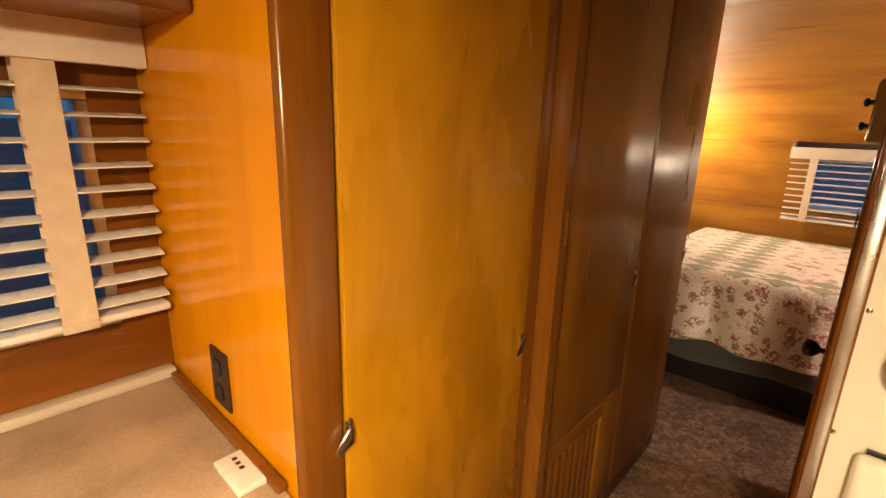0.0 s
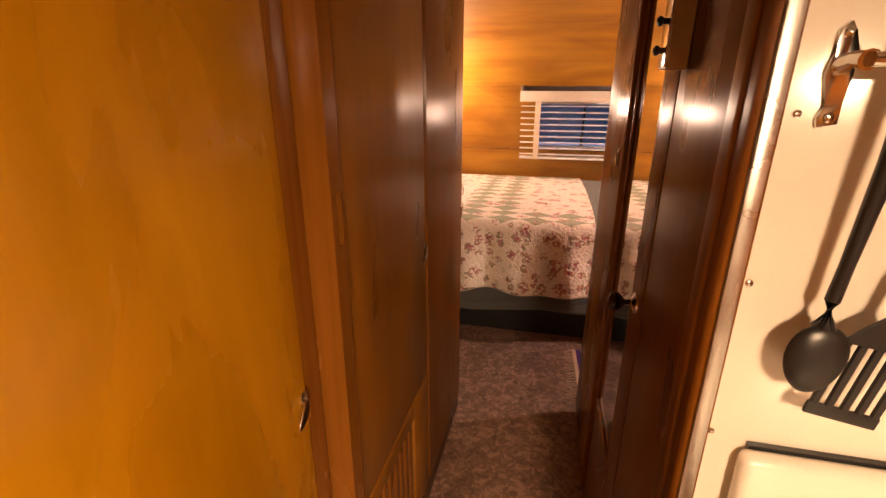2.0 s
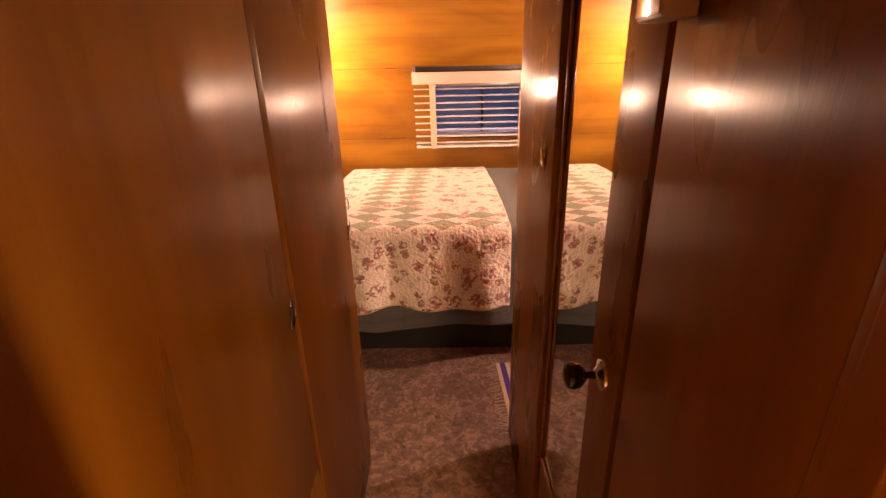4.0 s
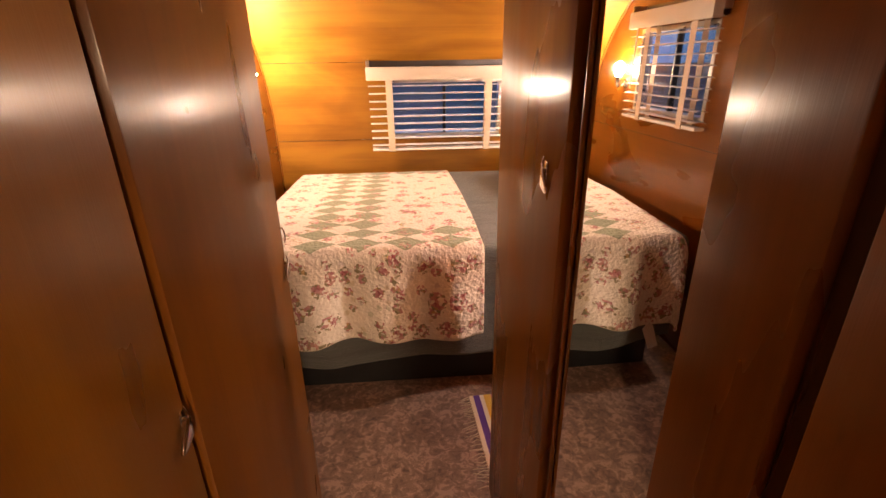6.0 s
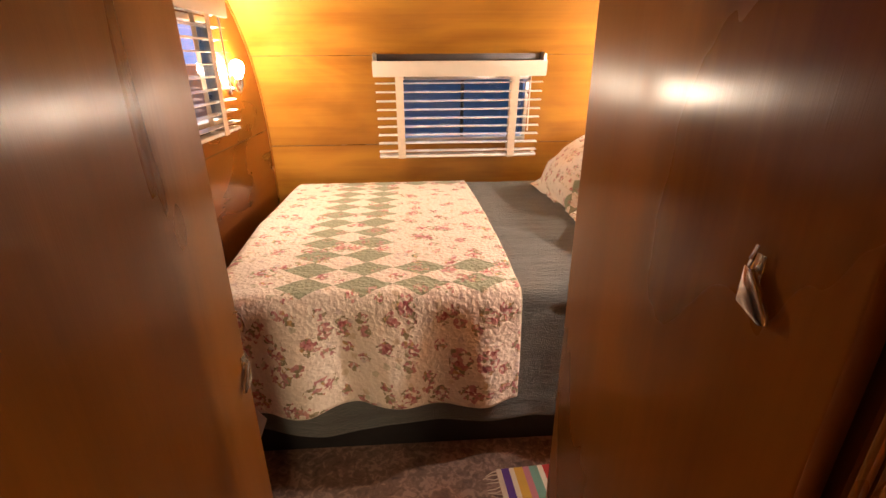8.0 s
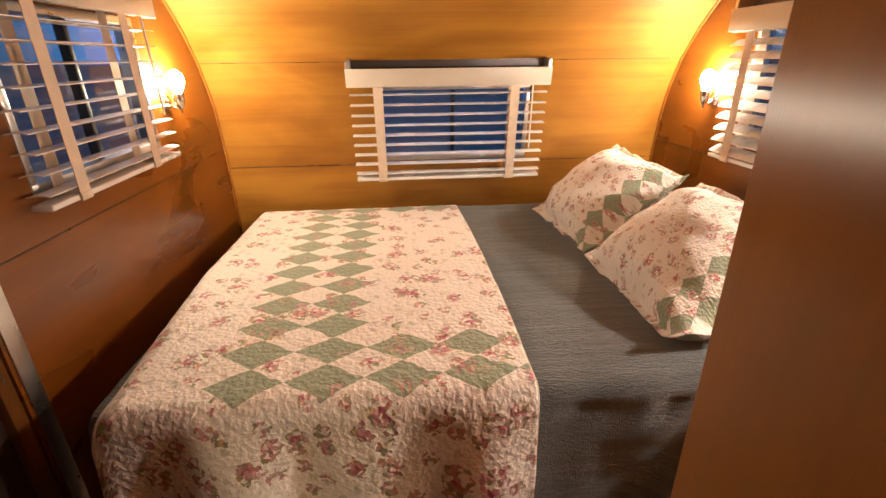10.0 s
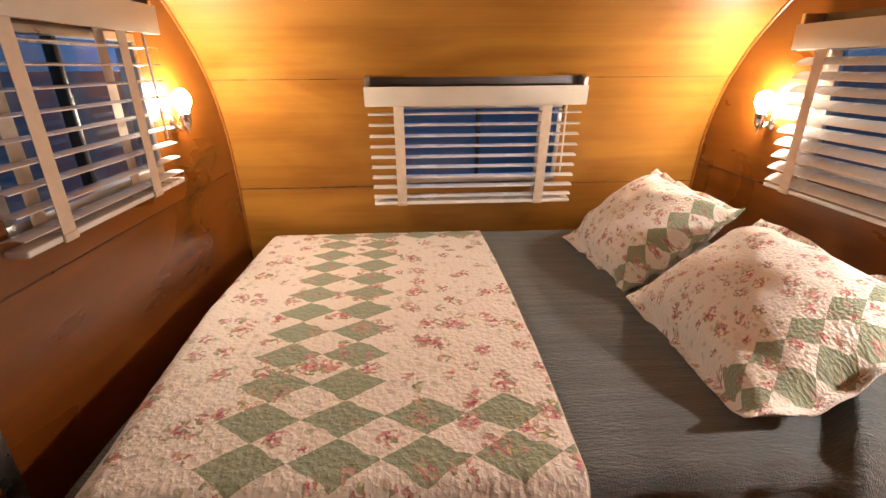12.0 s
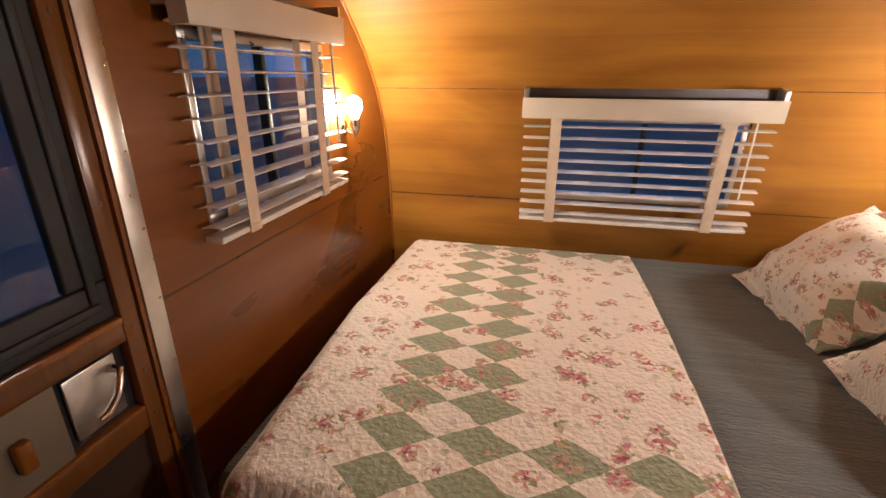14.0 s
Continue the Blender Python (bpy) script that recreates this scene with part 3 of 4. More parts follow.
pa = thing("pantry_cabinet", (-0.68, 1.55, 0), "brown plywood tall cabinet with a slatted vent at its foot", "cabinet")
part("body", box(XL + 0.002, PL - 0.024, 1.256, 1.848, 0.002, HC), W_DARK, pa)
pdoor = part("door", box(PL - 0.02, PL, 1.258, 1.838, 0.52, HC, 0.003), W_BROWN, pa, "tall glossy brown plywood door")
latch(pdoor, Matrix.Translation((PL, 1.828, 0.93)) @ FACE_L)
bm = box(PL - 0.02, PL, 1.258, 1.33, 0.002, 0.516, 0.002)
bm = box(PL - 0.02, PL, 1.70, 1.842, 0.002, 0.516, 0.002, bm=bm)
bm = box(PL - 0.02, PL, 1.33, 1.70, 0.46, 0.516, 0.002, bm=bm)
bm = box(PL - 0.02, PL, 1.33, 1.70, 0.002, 0.08, 0.002, bm=bm)
part("vent_frame", bm, W_BROWN, pa)
slat_me = mesh_of("vent_slat", box(-0.006, 0.006, -0.014, 0.014, 0.082, 0.458, 0.002), W_TRIM, 40)
for i in range(9):
    s = part("vent_slat", slat_me, W_TRIM, pa)
    s.location = (PL - 0.012, 1.35 + i * 0.041, 0)

cl = thing("closet_cabinet", (-0.68, 2.1, 0), "dark mahogany tall closet ending the corridor", "cabinet")
part("body", box(XL + 0.002, PL - 0.024, 1.852, 2.35, 0.002, HC), W_SIDE, cl)
cdoor = part("door", box(PL - 0.02, PL + 0.003, 1.856, 2.352, 0.08, HC, 0.003), W_RED, cl, "tall glossy mahogany door")
latch(cdoor, Matrix.Translation((PL + 0.003, 2.34, 0.92)) @ FACE_L)
part("hook", tube([(PL + 0.002, 2.340, 1.012), (PL + 0.008, 2.342, 1.012), (PL + 0.010, 2.346, 1.004), (PL + 0.010, 2.349, 0.985), (PL + 0.007, 2.350, 0.975)], 0.0016, 8), CHROME, cdoor, "bent wire hook")
part("end_panel", box(XL + 0.002, PL - 0.022, 2.35, 2.357, 0.002, HC), W_SIDE, cl)
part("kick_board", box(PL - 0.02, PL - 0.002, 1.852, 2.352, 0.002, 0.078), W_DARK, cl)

# ---- the right side of the corridor ----
bw = thing("bathroom_wall", (0.2, 1.4, 0), "glossy mahogany partition with a rounded corner post", "wall", kind="structure")
part("wall_panel", box(PR, PR + 0.03, 1.275, 1.552, 0.002, HC, 0.002), W_RED, bw)
bm = box(PR - 0.006, PR + 0.03, 1.19, 1.278, 0.002, HC, 0.014, 4)
part("corner_post", bm, W_RED, bw, "rounded reddish corner post")
part("cap_moulding", box(PR - 0.010, PR + 0.002, 1.225, 1.262, 0.002, HC, 0.005, 3), W_RED, bw)
part("partition_core", box(0.165, XR - 0.002, 1.205, 1.24, 0.002, HC), W_SIDE, bw)
part("door_head", box(PR + 0.004, PR + 0.03, 1.552, 2.03, 1.88, HC), W_RED, bw)
# the near jamb's dark wood paints in the shade of the door gap
part("jamb", box(PR + 0.012, PR + 0.03, 1.553, 1.575, 0.002, 1.88), W_DARK, bw, "jamb strip with the door gap's shade in its dark colour")
part("jamb", box(PR + 0.010, PR + 0.03, 1.967, 2.03, 0.002, 1.88), W_RED, bw)

bd = thing("bathroom_door", (PR + 0.01, 1.77, 0), "closed mahogany door with a tall framed mirror", "door")
bm = box(PR, PR + 0.028, 1.577, 1.688, 0.01, 1.876, 0.002)
bm = box(PR, PR + 0.028, 1.957, 1.963, 0.01, 1.876, 0.001, bm=bm)
bm = box(PR, PR + 0.028, 1.688, 1.957, 0.01, 0.43, 0.002, bm=bm)
bm = box(PR, PR + 0.028, 1.688, 1.957, 1.80, 1.876, 0.002, bm=bm)
part("door_leaf", bm, W_RED, bd)
part("mirror", box(PR + 0.004, PR + 0.01, 1.686, 1.959, 0.425, 1.805), M_MIRROR, bd, "tall clear mirror pane")
bm = box(PR - 0.004, PR + 0.003, 1.951, 1.957, 0.43, 1.80, 0.002)
bm = box(PR - 0.004, PR + 0.003, 1.688, 1.951, 0.424, 0.438, 0.002, bm=bm)
bm = box(PR - 0.004, PR + 0.003, 1.688, 1.951, 1.794, 1.806, 0.002, bm=bm)
part("mirror_bead", bm, W_STRIP, bd)
knob = part("door_knob", lathe([(0.006, 0.0), (0.006, 0.024), (0.012, 0.028), (0.019, 0.036), (0.021, 0.045), (0.018, 0.054), (0.008, 0.058)], (PR, 1.635, 0.92), "-X", 20), BLACKKNOB, bd, "black turned door knob")
part("rose_plate", lathe([(0.024, 0.0), (0.023, 0.004), (0.012, 0.008), (0.009, 0.012)], (PR, 1.635, 0.92), "-X", 20), CHROME, knob, "chrome rose plate")

# the door stands a degree off its frame
bd.matrix_basis = bd.matrix_basis @ Matrix.Rotation(radians(1.0), 4, "Z")

sw = thing("switch_box", (PR, 1.545, 1.38), "beige metal switch box screwed beside the door", "switch")
part("case", box(PR - 0.032, PR, 1.51, 1.572, 1.392, 1.505, 0.003), CREAM, sw)
for z in (1.422, 1.466):
    part("toggle", lathe([(0.005, 0), (0.005, 0.006), (0.008, 0.008), (0.008, 0.013), (0.003, 0.016)], (PR - 0.0345, 1.541, z), "-X", 12), BLACK, sw, "small black toggle")
part("plate", box(PR - 0.0345, PR - 0.0325, 1.514, 1.568, 1.396, 1.5, 0.0005), CHROME, sw)
part("conduit", box(PR - 0.022, PR, 1.527, 1.553, 1.506, HC, 0.003), CREAM, sw)

rc = thing("hanging_closet", (0.4, 2.24, 0), "tall glossy mahogany closet beside the bed", "closet")
part("door", box(0.108, 0.13, 1.978, 2.448, 0.05, HC, 0.003), W_CLOSET, rc)
part("body", box(0.132, XR - 0.002, 2.034, 2.446, 0.002, HC), W_CLOSET, rc)
latch(rc, Matrix.Translation((0.108, 2.062, 1.18)) @ FACE_R, -1)

# ---- kitchen ----
kp = thing("splash_panel", (0.5, 1.19, 0), "white enamelled metal wall panel with screws", "wall panel")
part("sheet", box(0.142, XR - 0.002, 1.191, 1.2, 0.6, 1.62, 0.001), ENAMEL, kp)
part("edge_strip", box(0.126, 0.143, 1.186, 1.199, 0.3, 1.62, 0.002), ALU, kp, "aluminium edge strip")
for x, z in ((0.157, 1.341), (0.151, 1.159), (0.148, 0.956), (0.155, 1.5)):
    part("screw", lathe([(0.0045, 0), (0.004, 0.002), (0.002, 0.003)], (x, 1.191, z), "-Y", 12), CHROME, kp)

KN = thing("stove", (0.55, 0.95, 0), "white enamelled stove with a rounded back guard", "stove")
part("body", box(0.175, 0.74, 0.62, 1.184, 0.002, 0.80, 0.015, 3), ENAMEL, KN)
part("cooktop", box(0.172, 0.745, 0.61, 1.186, 0.806, 0.822, 0.006, 3), ENAMEL, KN)
part("back_guard", box(0.178, 0.74, 1.158, 1.187, 0.826, 0.946, 0.013, 4), ENAMEL, KN, "rounded white back guard")
part("gasket", box(0.19, 0.73, 1.181, 1.1895, 0.940, 0.949), BLACK, KN)

tb = thing("utensil_rail", (0.5, 1.16, 1.39), "chrome rail on ornate brackets holding utensils", "rail")
part("bar", tube([(0.182, 1.142, 1.388), (0.9, 1.142, 1.388)], 0.0065, 14), CHROME, tb)
for x in (0.182, 0.89):
    bm = prism([(x - 0.008, 1.328), (x + 0.010, 1.332), (x + 0.007, 1.352), (x + 0.012, 1.375), (x + 0.011, 1.4), (x + 0.006, 1.414), (x, 1.424), (x - 0.009, 1.416),
                (x - 0.007, 1.4), (x - 0.012, 1.375), (x - 0.004, 1.35), (x - 0.010, 1.338)], "Y", 1.185, 1.191, None, 0.0015)
    bm = tube([(x, 1.188, 1.386), (x, 1.165, 1.39), (x, 1.145, 1.388)], [0.009, 0.007, 0.009], 12, bm)
    for z in (1.338, 1.413):
        bm = lathe([(0.005, 0), (0.004, 0.003), (0.001, 0.004)], (x, 1.185, z), "-Y", 10, bm)
    part("bracket", bm, CHROME, tb)


def spoon_at(x, z, lean):
    t = thing("serving_spoon", (x, 1.15, z), "black nylon serving spoon hanging from the rail", "spoon", m=pose(x, 1.152, z, 0, lean, 0))
    part("handle", tube([(0, 0, 0.335), (0, 0, 0.30), (0, 0, 0.2), (0, 0.004, 0.1), (0, 0.006, 0.06), (0, 0.004, 0.03)], [0.009, 0.011, 0.0085, 0.0065, 0.007, 0.012], 12), BLACK, t)
    bm = bmesh.new()
    bmesh.ops.create_uvsphere(bm, u_segments=24, v_segments=14, radius=1)
    for v in bm.verts:
        c = v.co
        y = c.y * 0.013 if c.y < 0 else c.y * 0.004
        v.co = Vector((c.x * 0.029 * (1 + 0.12 * c.z), y, c.z * 0.041 - 0.006))
    part("bowl", bm, BLACK, t)
    part("hook", tube([(0, 0, 0.325), (0, -0.003, 0.338), (0, -0.008, 0.347), (0, -0.01, 0.352)], 0.0022, 8), CHROME, t)
    return t


spoon_at(0.213, 1.10, 3.0)
sp = thing("slotted_turner", (0.27, 1.15, 1.08), "black nylon slotted turner hanging from the rail", "spatula", m=pose(0.262, 1.152, 1.085, 0, 10, 0))
bm = None
for i in range(5):
    x = -0.034 + i * 0.015
    bm = box(x, x + 0.008, -0.0025, 0.0025, -0.05, 0.03, 0.001, 1, bm)
bm = box(-0.036, 0.036, -0.0025, 0.0025, -0.064, -0.048, 0.002, 2, bm)
bm = prism([(-0.034, 0.028), (0.034, 0.028), (0.02, 0.05), (0.006, 0.066), (-0.006, 0.066), (-0.02, 0.05)], "Y", -0.0025, 0.0025, bm)
part("blade", bm, BLACK, sp)
part("handle", tube([(0, 0, 0.06), (0, 0.004, 0.1), (0, 0, 0.18), (0, 0, 0.30)], [0.006, 0.007, 0.009, 0.01], 12), BLACK, sp)

ov = thing("overhead_cabinet", (0.65, 1.0, 1.47), "dark varnished overhead cabinet with a light lower edge", "cabinet")
part("body", box(0.128, XR - 0.002, 1.05, 1.187, 1.474, HC, 0.004), W_TRIM, ov)
part("lower_edge", box(0.124, XR - 0.002, 1.046, 1.189, 1.464, 1.473, 0.002), IVORY, ov)

# ---- counter beside the wardrobe ----
ct = thing("counter", (-0.7, -0.3, 0), "counter with a mottled beige laminate top", "counter")
part("worktop", box(XL + 0.002, -0.44, -1.3, 0.592, 0.815, 0.846, 0.006, 3), LAMINATE, ct, "mottled beige laminate top")
part("metal_edge", box(-0.4415, -0.4385, -1.3, 0.588, 0.817, 0.842, 0.001), ALU, ct)
part("cabinet_body", box(XL + 0.002, -0.47, -1.3, 0.59, 0.002, 0.814), W_TRIM, ct)
part("back_ledge", box(XL + 0.001, XL + 0.034, -1.3, 0.588, 0.8465, 0.868, 0.003), IVORY, ct, "cream ledge along the wall")
part("side_bead", box(XL + 0.036, -0.45, 0.574, 0.593, 0.8465, 0.862, 0.005, 3), W_TRIM, ct, "reddish wooden bead")

rm = thing("remote_control", (-0.53, 0.56, 0.847), "small white remote lying on the counter", "remote", m=pose(-0.534, 0.560, 0.8465, 0, 0, 0))
part("case", box(-0.048, 0.048, -0.03, 0.03, 0, 0.012, 0.004, 3), SLAT, rm)
for i in range(3):
    part("button", box(-0.034 + i * 0.014, -0.026 + i * 0.014, -0.006, 0.002, 0.0105, 0.0122, 0.0005), BROWNPL, rm)

ol = thing("wall_outlet", (-0.682, 0.594, 0.94), "dark brown outlet plate on orange plywood", "outlet")
part("plate", box(-0.718, -0.647, 0.589, 0.5945, 0.886, 1.0, 0.002), BROWNPL, ol)
for z in (0.918, 0.968):
    part("socket", box(-0.697, -0.668, 0.587, 0.5895, z - 0.014, z + 0.014, 0.003), BLACK, ol)
part("screw", lathe([(0.003, 0), (0.002, 0.001)], (-0.682, 0.589, 0.943), "-Y", 8), CHROME, ol)

oc = thing("overhead_locker", (-0.8, -0.4, 1.55), "varnished overhead locker above the side window", "cabinet")
part("body", prism([(XL + 0.002, 1.552), (-0.655, 1.552), (-0.64, 1.565), (-0.64, HC), (XL + 0.002, HC)], "Y", -1.4, 0.592), W_TRIM, oc)
part("light_lip", box(-0.66, -0.637, -1.4, 0.592, 1.548, 1.575, 0.006, 3), W_RED, oc)

# ---- blinds and windows ----
def slat_mesh(w, depth=0.05, tilt=8.0):
    bm = bmesh.new()
    n = 6
    top, bot = [], []
    for i in range(n + 1):
        s = i / n - 0.5
        y, z = s * depth, 0.004 * (1 - 4 * s * s)
        a = radians(tilt)
        y, z = y * math.cos(a) - z * math.sin(a), y * math.sin(a) + z * math.cos(a)
        top.append([bm.verts.new((x, y, z + 0.0012)) for x in (-w / 2, w / 2)])
        bot.append([bm.verts.new((x, y, z - 0.0012)) for x in (-w / 2, w / 2)])
    for i in range(n):
        bm.faces.new((top[i][0], top[i][1], top[i + 1][1], top[i + 1][0]))
        bm.faces.new((bot[i][0], bot[i + 1][0], bot[i + 1][1], bot[i][1]))
        for k in (0, 1):
            bm.faces.new((top[i][k], top[i + 1][k], bot[i + 1][k], bot[i][k]))
    for i in (0, n):
        bm.faces.new((top[i][0], top[i][1], bot[i][1], bot[i][0]))
    return mesh_of("slat", bm, SLAT, 40)


def blind(m, w, h, slats, label, tapes, tilt=8.0, valance=0.055, wand=0.0, tape=0.02, fabric=None):
    """A slatted blind. Local x along the wall, y out of it, z up from the bottom rail; h is the valance's top."""
    t = thing("venetian_blind", label=label, category="blind", group="slatted window blinds", m=m)
    c = 0.045
    part("bottom_rail", box(-w / 2, w / 2, c - 0.024, c + 0.024, -0.004, 0.011, 0.004, 3), SLAT, t)
    me = slat_mesh(w, 0.05, tilt)
    top = h - 0.075
    for i in range(slats):
        s = part("slat", me, SLAT, t)
        s.location = (0, c, 0.03 + (top - 0.03) * i / (slats - 1))
        s.rotation_euler = (radians(random.uniform(-1.5, 1.5)), radians(random.uniform(-0.12, 0.12)), 0)
    for x in tapes:
        tm = box(x - tape, x + tape, c + 0.027, c + 0.0285, 0.0, h - 0.06)
        tm = box(x - tape, x + tape, c - 0.0285, c - 0.027, 0.0, h - 0.06, bm=tm)
        tm = box(x - tape - 0.001, x + tape + 0.001, c + 0.024, c + 0.031, -0.006, 0.012, 0.002, 2, bm=tm)
        part("ladder_tape", tm, TAPE, t, "woven beige ladder tape")
    hr = box(-w / 2 + 0.01, w / 2 - 0.01, 0.004, 0.007, h - 0.05, h + 0.022)
    hr = box(-w / 2 + 0.01, w / 2 - 0.01, 0.007, 0.072, h - 0.052, h - 0.049, bm=hr)
    part("head_rail", hr, STEEL, t, "open metal head rail")
    for s in (-1, 1):
        x = s * (w / 2 - 0.004)
        part("bracket", box(x - 0.008, x + 0.008, 0.002, 0.076, h - 0.05, h + 0.024, 0.002), ALU, t)
    vb = box(-w / 2 - 0.008, w / 2 + 0.008, 0.078, 0.084, h - valance - 0.028, h - 0.007, 0.002)
    for s in (-1, 1):
        x = s * (w / 2 + 0.005)
        vb = box(x - 0.003, x + 0.003, 0.04, 0.079, h - valance - 0.028, h - 0.009, 0.001, 1, vb)
    part("valance", vb, fabric or IVORY, t, "plain cream valance")
    if wand:
        part("tilt_wand", tube([(wand, c + 0.034, h - 0.07), (wand - 0.006, c + 0.036, h * 0.28)], 0.0035, 8), SLAT, t, "clear white tilt wand")
    return t


def window(name, m, w, h, label, mullions=(0.5,), depth=0.05):
    """A metal window set in an opening. Local x along the wall, y into the room, z up from the sill; the wall's inner face is y = 0."""
    t = thing(name, label=label, category="window", kind="structure", m=m)
    f = 0.022
    fr = box(-w / 2, w / 2, -depth, 0.004, 0, f, 0.003)
    fr = box(-w / 2, w / 2, -depth, 0.004, h - f, h, 0.003, bm=fr)
    for s in (-1, 1):
        x = s * (w / 2 - f / 2)
        fr = box(x - f / 2, x + f / 2, -depth, 0.004, f, h - f, 0.003, bm=fr)
    part("window_frame", fr, ALU, t)
    edges = [-w / 2 + f] + [-w / 2 + q * w for q in mullions] + [w / 2 - f]
    for q in mullions:
        x = -w / 2 + q * w
        part("mullion", box(x - 0.009, x + 0.009, -0.04, -0.012, f, h - f, 0.002), RUBBER, t)
    for a, b in zip(edges, edges[1:]):
        p = part("pane", box(a, b, -0.028, -0.025, f, h - f), GLASS, t)
        p.visible_shadow = False
    return t


REAR_LEAN = -8.0
ON_L = Matrix.Rotation(radians(-90), 4, "Z")
ON_R = Matrix.Rotation(radians(90), 4, "Z")
ON_B = Matrix.Rotation(radians(180), 4, "Z")
blind(Matrix.Translation((0.106, 4.437, 0.840)) @ ON_B @ Matrix.Rotation(radians(REAR_LEAN), 4, "X"), 0.883, 0.515, 10,
      "white slatted blind with beige tapes over the rear window", (-0.293, 0.317), 4.0, wand=-0.37)
window("window_rear", Matrix.Translation((0.135, 4.49, RW[2])) @ ON_B @ Matrix.Rotation(radians(-8), 4, "X"), RW[1] - RW[0], RW[3] - RW[2], "metal framed rear window at dusk")
blind(Matrix.Translation((XL, 3.56, 1.066)) @ ON_L, 0.655, 0.514, 10, "white slatted blind with beige tapes over the side window", (-0.153, 0.214), 1.0, wand=-0.245)
window("window_left", Matrix.Translation((XL, 3.59, LWIN[2])) @ ON_L, LWIN[1] - LWIN[0], LWIN[3] - LWIN[2], "metal framed side window at dusk", (0.5,))
blind(Matrix.Translation((XR, 3.607, 0.998)) @ ON_R, 0.68, 0.533, 11, "white slatted blind with beige tapes beside the pillows", (-0.205, 0.235), -27.0)
window("window_right", Matrix.Translation((XR, 3.59, RWIN[2])) @ ON_R, RWIN[1] - RWIN[0], RWIN[3] - RWIN[2], "metal framed side window at dusk", (0.5,))
blind(Matrix.Translation((XL, 0.09, 1.022)) @ ON_L, 0.99, 0.542, 11, "white slatted blind above the laminate counter", (-0.345, 0.03, 0.40), -5.0, 0.05, 0.41, 0.027, SLAT)
window("window_front", Matrix.Translation((XL, -0.02, FWIN[2])) @ ON_L, FWIN[1] - FWIN[0], FWIN[3] - FWIN[2], "metal framed window above the counter at dusk", (0.34, 0.67))

# ---- entry door in the left wall ----
ed = thing("entry_door", (XL - 0.02, 2.73, 0), "wood framed entry door with a dark rubber edged window", "door")
Y0, Y1 = DOOR[0] + 0.004, DOOR[1] - 0.002
bm = box(XL - 0.04, XL - 0.004, Y1 - 0.036, Y1, 0.03, 1.83, 0.004)
bm = box(XL - 0.04, XL - 0.004, Y0, Y0 + 0.036, 0.03, 1.83, 0.004, bm=bm)
for z0, z1 in ((0.03, 0.10), (0.735, 0.782), (0.938, 0.99), (1.78, 1.83)):
    bm = box(XL - 0.04, XL - 0.004, Y0 + 0.036, Y1 - 0.036, z0, z1, 0.004, bm=bm)
part("door_frame", bm, W_DOOR, ed, "varnished door stiles and rails")
part("lower_panel", box(XL - 0.036, XL - 0.026, Y0 + 0.03, Y1 - 0.03, 0.09, 0.745), BROWNPL, ed, "dark lower panel")
rb = None
for a, b, c, d in ((Y0 + 0.036, Y1 - 0.036, 0.99, 1.065), (Y0 + 0.036, Y1 - 0.036, 1.705, 1.78), (Y0 + 0.036, Y0 + 0.11, 1.065, 1.705), (Y1 - 0.11, Y1 - 0.036, 1.065, 1.705)):
    rb = box(XL - 0.034, XL - 0.014, a, b, c, d, 0.006, 3, rb)
for a, b, c, d in ((Y0 + 0.06, Y1 - 0.06, 1.012, 1.03), (Y1 - 0.078, Y1 - 0.06, 1.03, 1.74), (Y0 + 0.06, Y0 + 0.078, 1.03, 1.74)):
    rb = box(XL - 0.02, XL - 0.008, a, b, c, d, 0.004, 3, rb)
part("window_seal", rb, RUBBER, ed, "black rubber window seal")
gp = part("pane", box(XL - 0.028, XL - 0.024, Y0 + 0.108, Y1 - 0.108, 1.063, 1.707), GLASS, ed)
gp.visible_shadow = False
part("backing", box(XL - 0.036, XL - 0.028, Y0 + 0.03, Y1 - 0.03, 0.775, 0.945), RUBBER, ed)
part("lock_panel", box(XL - 0.026, XL - 0.012, Y0 + 0.04, 2.885, 0.784, 0.936, 0.003), TAN, ed, "beige lock cover panel")
part("panel_pull", box(XL - 0.014, XL + 0.006, 2.80, 2.825, 0.83, 0.885, 0.006, 3), W_TRIM, ed, "small wooden pull")
part("lock_plate", box(XL - 0.026, XL - 0.018, 2.90, 3.0, 0.80, 0.925, 0.004), ALU, ed)
part("lever", tube([(XL - 0.018, 2.985, 0.90), (XL + 0.004, 2.985, 0.90), (XL + 0.012, 2.975, 0.885), (XL + 0.012, 2.965, 0.86), (XL + 0.010, 2.945, 0.842), (XL + 0.008, 2.925, 0.835)],
     [0.009, 0.008, 0.007, 0.007, 0.008, 0.006], 12), CHROME, ed, "curved chrome door lever")
for z in (0.758, 0.96, 0.86, 1.2, 1.5):
    part("screw_plug", lathe([(0.004, 0), (0.0035, 0.0012), (0.001, 0.0015)], (XL - 0.004, Y1 - 0.018, z), "X", 10), W_DARK, ed)
part("glazing_bead", box(XL - 0.012, XL - 0.003, Y0 + 0.036, Y1 - 0.036, 0.976, 0.988, 0.002), W_TRIM, ed)
part("lock_shelf", box(XL - 0.030, XL - 0.003, Y0 + 0.038, Y1 - 0.038, 0.782, 0.789, 0.001), W_TRIM, ed)
dt = thing("trim_door", (XL, 3.09, 0), "aluminium strip screwed beside the entry door", "trim", kind="structure")
part("strip", box(XL, XL + 0.004, 3.07, 3.112, 0.002, CEIL - 0.01, 0.0015), ALU, dt)
